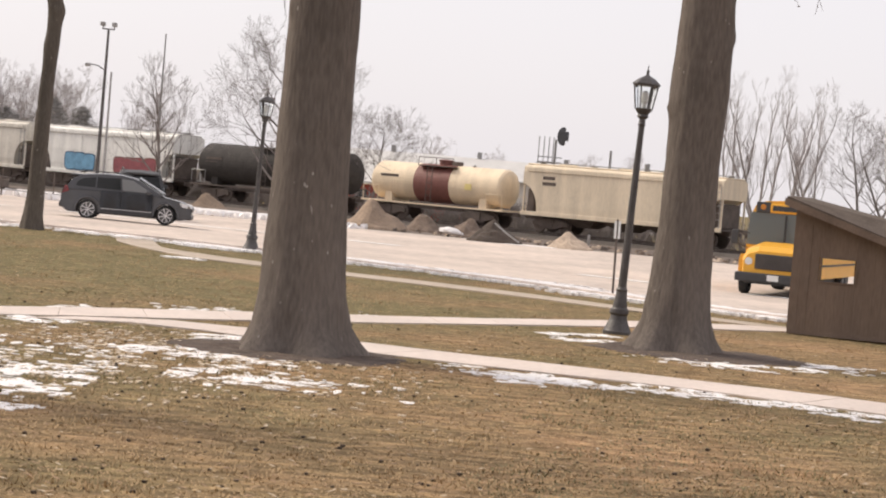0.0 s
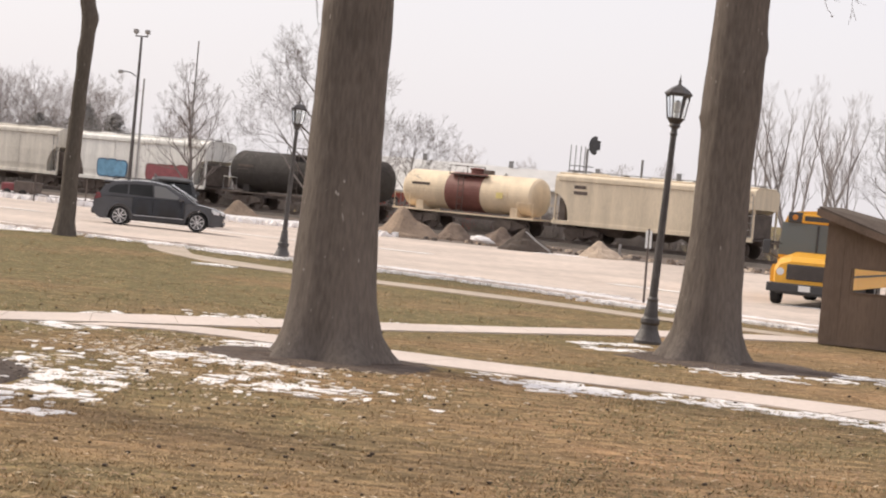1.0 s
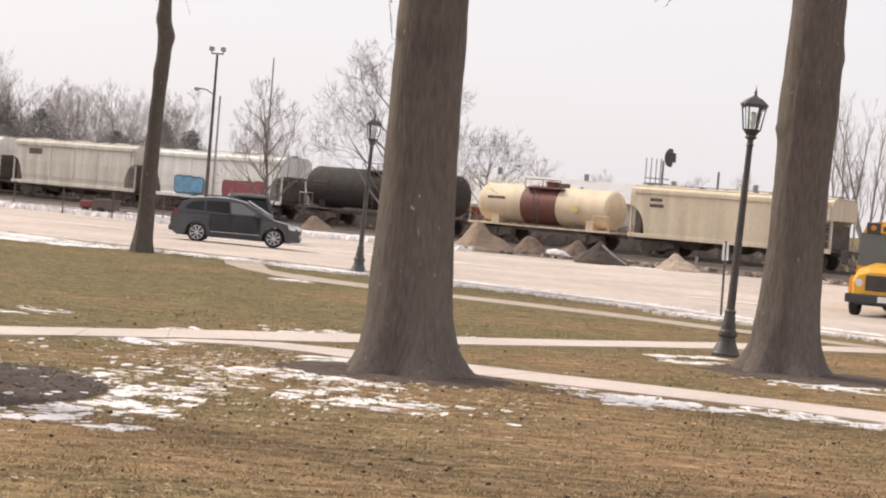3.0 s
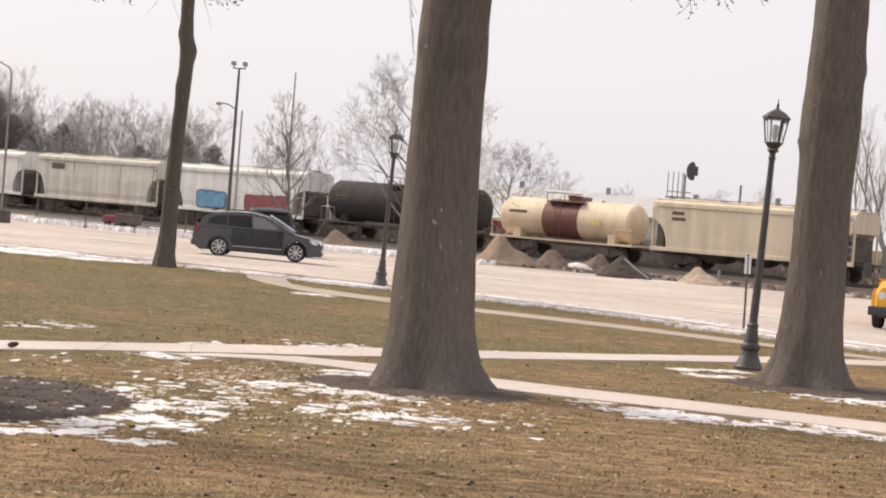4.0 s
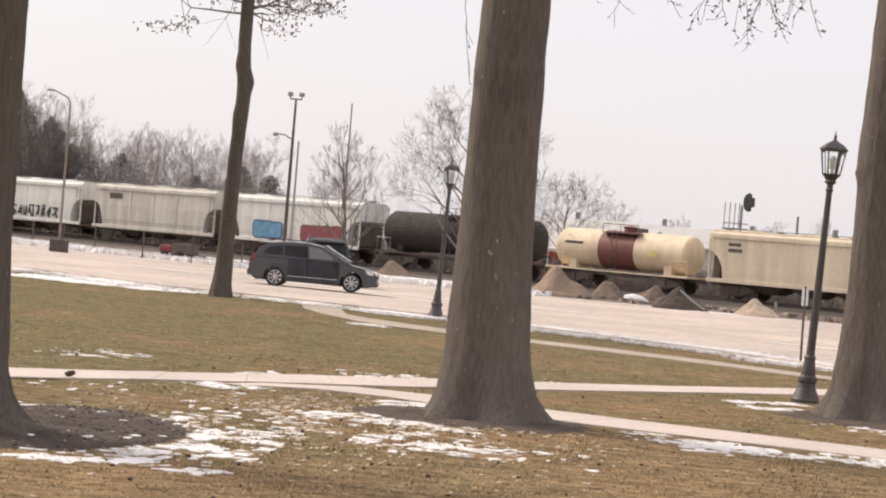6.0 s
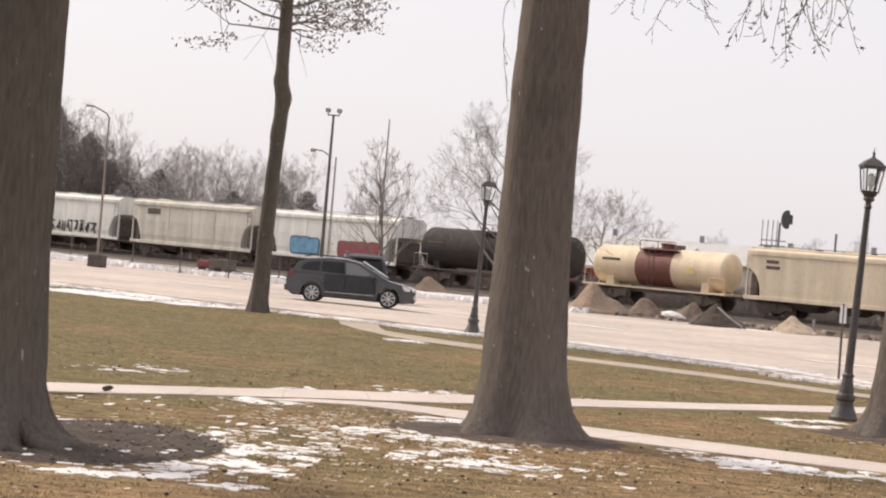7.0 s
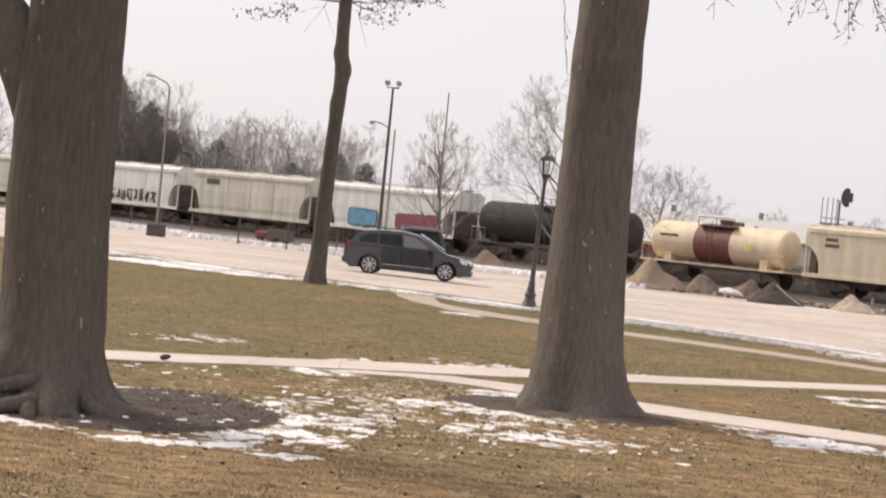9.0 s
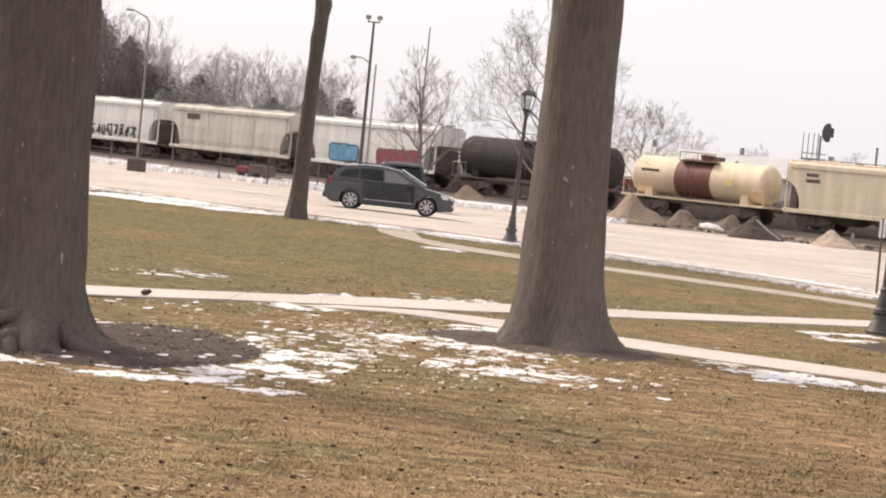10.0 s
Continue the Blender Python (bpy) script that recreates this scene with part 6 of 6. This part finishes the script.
t, L, sill, R = hopper(-29.1, -17.4, 4.35, WHITE_STEEL, "white covered hopper wagon with blue and red graffiti")
bubbles(t, BLUE, NAVY, -L * 0.58, -L * 0.16, sill + 0.1, sill + 1.3, -1.6, 3, 3, "blue rounded graffiti letters")
bubbles(t, RED, BAND, L * 0.16, L * 0.74, sill + 0.1, sill + 1.25, -1.6, 4, 4, "red rounded graffiti letters")
tank(-17.0, -5.15, 3.9, BLACK_STEEL, "black tank wagon with a domed manway")
tank(-4.8, 4.95, 3.62, CREAM, "cream tank wagon with a maroon middle band", BAND)
t, L, sill, R = hopper(5.25, 17.35, 4.15, BEIGE_STEEL, "beige smooth-sided covered hopper wagon", True)
for z, w in ((R - 0.85, 0.85), (R - 1.2, 0.95)):
    bm = bmesh.new()
    box(bm, -L + 1.45, -1.58, z, -L + 1.45 + w, -1.562, z + 0.2)
    part("lettering_bar", bm, RUST, t, "bar of unreadable dark lettering")
stake_flat(17.6, 31.5, "empty low flat wagon with pale yellow stakes")
lumber(32.0, 48.5, "centre-beam wagon stacked with white-wrapped lumber")


# ---- heaps along the verge ----
def heap(x, y, rx, h, mat, seed, label):
    verts, faces = [(0, 0, h)], []
    n, rings = 28, 8
    for j in range(1, rings + 1):
        for i in range(n):
            a, u = math.tau * i / n, j / rings
            r = rx * u * (1 + 0.18 * noise.noise((math.cos(a) * 1.3, math.sin(a) * 1.3, seed)))
            z = h * (0.6 * (1 - u) + 0.4 * (0.5 + 0.5 * math.cos(math.pi * u))) * (1 + 0.45 * noise.noise((math.cos(a) * 2 * u, math.sin(a) * 2 * u, seed + 7)))
            verts.append((r * math.cos(a), r * math.sin(a) * 0.9, z + 0.11 * noise.noise((r * math.cos(a) * 3, r * math.sin(a) * 4, seed)) - (0.15 if j == rings else 0)))
    faces += [(0, 1 + i, 1 + (i + 1) % n) for i in range(n)]
    for j in range(rings - 1):
        p, q = 1 + j * n, 1 + (j + 1) * n
        faces += [(p + i, q + i, q + (i + 1) % n, p + (i + 1) % n) for i in range(n)]
    me = bpy.data.meshes.new("soil_mound")
    me.from_pydata(verts, [], faces)
    me.materials.append(mat)
    ob = new("soil_mound", me)
    ob.matrix_basis = pose(x, y, gz(x, y) + 0.03)
    tagged(ob, label, "heap", "heaps by the road")


heap(-13.4, 116.0, 1.5, 1.0, PALE_DIRT, 1.0, "rounded heap of brown soil by the road")
heap(-3.56, 109.6, 2.0, 1.55, PALE_DIRT, 2.0, "large peaked heap of dry brown soil by the road")
heap(-0.9, 112.5, 1.4, 0.95, DIRT, 3.0, "low heap of brown soil by the road")
heap(2.75, 102.2, 1.5, 1.08, DARK_SOIL, 4.0, "dark heap of gravelly soil by the road")
heap(6.6, 101.6, 1.35, 0.85, SAND, 5.0, "small pointed heap of pale gravel")
heap(1.55, 108.6, 1.4, 1.0, DIRT, 6.0, "heap of brown soil by the road")
heap(13.0, 101.5, 1.5, 0.35, SAND, 7.0, "low spill of pale gravel")
# a lump of snow, a leaning pipe and rubble among the heaps
bm = bmesh.new()
for v in bmesh.ops.create_icosphere(bm, subdivisions=3, radius=1)["verts"]:
    k = 1 + 0.3 * noise.noise(v.co * 2.5)
    v.co = Vector((v.co.x * 0.62 * k, v.co.y * 0.4 * k, v.co.z * 0.24 * k * (1 if v.co.z > 0 else 0.5) + 0.24))
tagged(part("snow_lump", bm, SNOW, at=pose(0.6, 106.0, gz(0.4, 106) + 0.03, 0, 6, 10)), "lump of dirty snow beside the soil heaps", "snow lump")
bm = bmesh.new()
tube(bm, [((2.75, 100.75, 0.72), 0.05), ((3.3, 100.35, 0.3), 0.05), ((4.0, 99.9, -0.14), 0.045)], 6)
tagged(part("pipe", bm, GALV), "thin pale pipe leaning on a dark heap", "pipe")
snow(4.6, 100.6, 1.3, 0.7, -0.4, 0.1, turn=-10, seed=300, base=0.05)
rng = random.Random(71)
verts, faces = [], []
for k in range(260):
    x = rng.uniform(-6, 20)
    y = 105.5 - 0.42 * x + rng.uniform(0.5, 8.5)
    r, z, n = rng.uniform(0.06, 0.24), gz(x, y) + 0.03, len(verts)
    for q in range(6):
        c, m = q * math.tau / 6, rng.uniform(0.7, 1.2)
        verts.append((x + r * m * math.cos(c), y + r * m * math.sin(c), z - 0.04))
        verts.append((x + r * m * 0.7 * math.cos(c), y + r * m * 0.7 * math.sin(c), z + r * rng.uniform(0.4, 0.9)))
    faces.append(tuple(n + 1 + 2 * q for q in range(6)))
    faces += [(n + 2 * q, n + 2 * ((q + 1) % 6), n + 2 * ((q + 1) % 6) + 1, n + 2 * q + 1) for q in range(6)]
rub = sheet("rubble", verts, faces, [RUST, DIRT, SAND], "broken stones and clods strewn along the verge", "rubble")
for p in rub.data.polygons:
    p.material_index = (0, 1, 0, 1, 2)[(p.index // 7) % 5]
t = thing("marker_post", "short pale concrete marker post", "post", pose(7.66, 103.0, gz(7.66, 103.0)), "marker posts")
bm = bmesh.new()
box(bm, -0.07, -0.07, -0.1, 0.07, 0.07, 0.8, 0.02)
part("post", bm, GALV, t)

# ---- fence, red trailer, poles ----
fence = thing("fence", "low wire fence on thin dark steel posts", "fence", kind="")
line = along([(-44, 122.0), (-30, 111.5), (-21, 108.8), (-15.5, 109.8)], 2.9)
for x, y in line:
    bm = bmesh.new()
    tube(bm, [((x, y, gz(x, y) - 0.1), 0.045), ((x, y, gz(x, y) + 1.55), 0.04)], 6)
    part("post", bm, RUST, fence)
for z in (0.35, 0.95, 1.5):
    bm = bmesh.new()
    tube(bm, [((x, y, gz(x, y) + z), 0.022) for x, y in line], 4)
    part("wire", bm, RUST, fence)

t = thing("utility_trailer", "small red and black trailer behind the fence", "trailer", pose(-25.55, 113.0, gz(-25.55, 113) + 0.03, 0, 0, -20))
bm = bmesh.new()
box(bm, -0.95, -0.5, 0.42, -0.1, 0.5, 0.85, 0.08)
part("hood", bm, PLASTIC_RED, t, "red rounded hood")
bm = bmesh.new()
box(bm, -0.08, -0.55, 0.35, 1.1, 0.55, 1.0, 0.06)
part("body", bm, RUST, t)
bm = bmesh.new()
tube(bm, [((1.0, 0, 0.4), 0.04), ((1.9, 0, 0.35), 0.04), ((1.95, 0, 0.03), 0.04)], 6)
part("drawbar", bm, RUST, t)
for x in (-0.5, 0.55):
    for s in (-1, 1):
        wheel(t, x, s * 0.55, 0.26, 0.14, 0.13, 5, RUST)

t = thing("light_pole", "tall dark pole with two floodlights and a side lamp", "light pole", pose(-17.82, 103.5, gz(-17.8, 103.5), 0, 0.1, 0))
bm = bmesh.new()
tube(bm, [((0, 0, -0.2), 0.105), ((0, 0, 5), 0.085), ((0, 0, 9.1), 0.06)], 10)
part("pole", bm, IRON, t)
bm = bmesh.new()
tube(bm, [((-0.32, 0, 9.15), 0.035), ((0.32, 0, 9.15), 0.035)], 6)
tube(bm, [((-0.3, 0, 9.15), 0.03), ((-0.3, 0, 9.3), 0.03)], 6)
tube(bm, [((0.3, 0, 9.15), 0.03), ((0.3, 0, 9.3), 0.03)], 6)
ba = part("crossbar", bm, IRON, t)
for s in (-1, 1):
    bm = bmesh.new()
    box(bm, s * 0.3 - 0.12, -0.2, 9.28, s * 0.3 + 0.12, 0.14, 9.5, 0.04)
    part("floodlight", bm, GALV, ba)
bm = bmesh.new()
tube(bm, [((0, 0, 7.0), 0.03), ((-0.4, 0, 7.25), 0.03), ((-0.85, 0, 7.3), 0.03)], 6)
ar = part("arm", bm, IRON, t)
bm = bmesh.new()
box(bm, -1.05, -0.12, 7.16, -0.78, 0.12, 7.34, 0.05)
part("lamp_head", bm, GALV, ar)

t = thing("utility_pole", "thin grey pole beside the light pole", "pole", pose(-18.65, 110.4, gz(-18.7, 110.4)), "poles")
bm = bmesh.new()
tube(bm, [((0, 0, -0.2), 0.08), ((0, 0, 7.3), 0.05)], 8)
part("pole", bm, GALV, t)
t = thing("utility_pole", "tall thin grey mast behind the bare tree", "pole", pose(-21.3, 148.5, gz(-21, 148.5)), "poles")
bm = bmesh.new()
tube(bm, [((0, 0, -0.2), 0.12), ((0, 0, 12.1), 0.05)], 8)
part("pole", bm, GALV, t)
t = thing("utility_pole", "short dark chimney-like mast behind the train", "pole", pose(12.2, 149.5, gz(12.2, 149.5)), "poles")
bm = bmesh.new()
tube(bm, [((0, 0, -0.2), 0.1), ((0, 0, 6.4), 0.09)], 8)
part("pole", bm, GALV, t)

t = thing("street_light", "rusty street light on a concrete block, curved arm", "street light", pose(-28.6, 99.5, gz(-28.6, 99.5)))
bm = bmesh.new()
box(bm, -0.4, -0.4, -0.1, 0.4, 0.4, 0.66, 0.05)
part("footing", bm, BALLAST, t, "concrete block footing")
bm = bmesh.new()
tube(bm, [((0, 0, 0.65), 0.07), ((0, 0, 4), 0.058), ((0, 0, 7.6), 0.042), ((-0.15, 0, 7.85), 0.038), ((-0.9, 0, 8.2), 0.032)], 10)
part("pole", bm, POLE_BROWN, t)
bm = bmesh.new()
box(bm, -1.25, -0.12, 8.12, -0.85, 0.12, 8.23, 0.04)
part("lamp_head", bm, GALV, t)

# railway signal on its ladder mast
t = thing("railway_signal", "black railway signal head on a ladder mast", "railway signal", pose(7.9, 139.8, gz(7.9, 139.8)))
bm = bmesh.new()
tube(bm, [((-0.35, 0, -0.1), 0.09), ((-0.35, 0, 6.6), 0.08)], 8)
part("mast", bm, GALV, t)
bm = bmesh.new()
for x in (-1.5, -1.15, -0.8, -0.5):
    tube(bm, [((x, 0.1, 4.0 if x < -0.6 else 0.0), 0.035), ((x, 0.1, 6.75), 0.035)], 5)
for z in (4.3, 5.0, 5.35):
    tube(bm, [((-1.55, 0.1, z), 0.035), ((0.15, 0.1, z), 0.035)], 5)
part("cage", bm, GALV, t)
for z, r in ((6.85, 0.5), (3.9, 0.4)):
    bm = bmesh.new()
    n = 20
    fr = [(0.1 + r * 0.8 * min(0.45, math.cos(math.tau * k / n)), r * 1.3 * math.sin(math.tau * k / n) + z) for k in range(n)]
    prism(bm, fr, -0.08, -0.02)
    hd = part("signal_plate", bm, SIGNAL_GREY, t)
    for dz in (-0.35, 0, 0.35):
        bm = bmesh.new()
        tube(bm, [((0.1, -0.08, z + dz * r * 2), 0.11), ((0.1, -0.34, z + dz * r * 2), 0.12)], 10)
        part("hood", bm, SIGNAL_GREY, hd)
    bm = bmesh.new()
    box(bm, 0.2, 0.0, z - 0.3, 0.5, 0.3, z + 0.35, 0.03)
    part("case", bm, SIGNAL_GREY, hd)


# ---- buildings beyond the railway ----
def gabled(name, label, x, y, turn, length, width, eave, peak, wall_mat, roof_mat, vents=0, openings=3):
    b = thing(name, label, "building", pose(x, y, gz(x, y), 0, 0, turn), "buildings beyond the railway")
    w = width / 2
    bm = bmesh.new()
    prism(bm, [(-w, -0.1), (-w, eave), (0, peak), (w, eave), (w, -0.1)], 0, length)
    part("wall", bm, wall_mat, b)
    for s in (-1, 1):
        bm = bmesh.new()
        k = (peak - eave) / w
        o = w + 0.35
        prism(bm, [(0, peak + 0.02), (0, peak + 0.16), (s * o, eave - 0.35 * k + 0.16), (s * o, eave - 0.35 * k + 0.02)], -0.3, length + 0.3)
        part("roof", bm, roof_mat, b)
    for i in range(openings):
        for s in (-1, 1):
            bm = bmesh.new()
            yy = length * (i + 0.5) / openings
            box(bm, s * w - 0.04, yy - 0.45, 0.9, s * w + 0.04, yy + 0.45, min(eave - 0.3, 2.0))
            part("window", bm, WINDOW, b)
    bm = bmesh.new()
    box(bm, -0.8, -0.04, -0.05, 0.8, 0.02, min(2.3, eave))
    part("door", bm, wall_mat, b)
    for i in range(vents):
        bm = bmesh.new()
        yy = length * (i + 0.7) / (vents + 0.4)
        box(bm, -0.2, yy - 0.2, peak - 0.1, 0.2, yy + 0.2, peak + 0.7)
        part("vent", bm, GALV, b)
    return b


gabled("barn", "red boarded barn with a pale metal roof", 2.0, 152.5, 62, 8.5, 8.0, 2.6, 4.4, BARN, ROOF_GREY)
gabled("warehouse", "long pale warehouse with roof vents", 16.0, 178, 90, 26.0, 14.0, 3.6, 5.3, PALE_WALL, ROOF_GREY, 3, 6)
gabled("house", "small pale gabled house", 19.0, 176, 10, 10.0, 7.0, 3.2, 5.6, PALE_WALL, ROOF_GREY, 1)
gabled("shed", "low pale shed among the far trees", -34.0, 176, 75, 9.0, 6.0, 2.6, 3.8, PALE_WALL, ROOF_GREY)
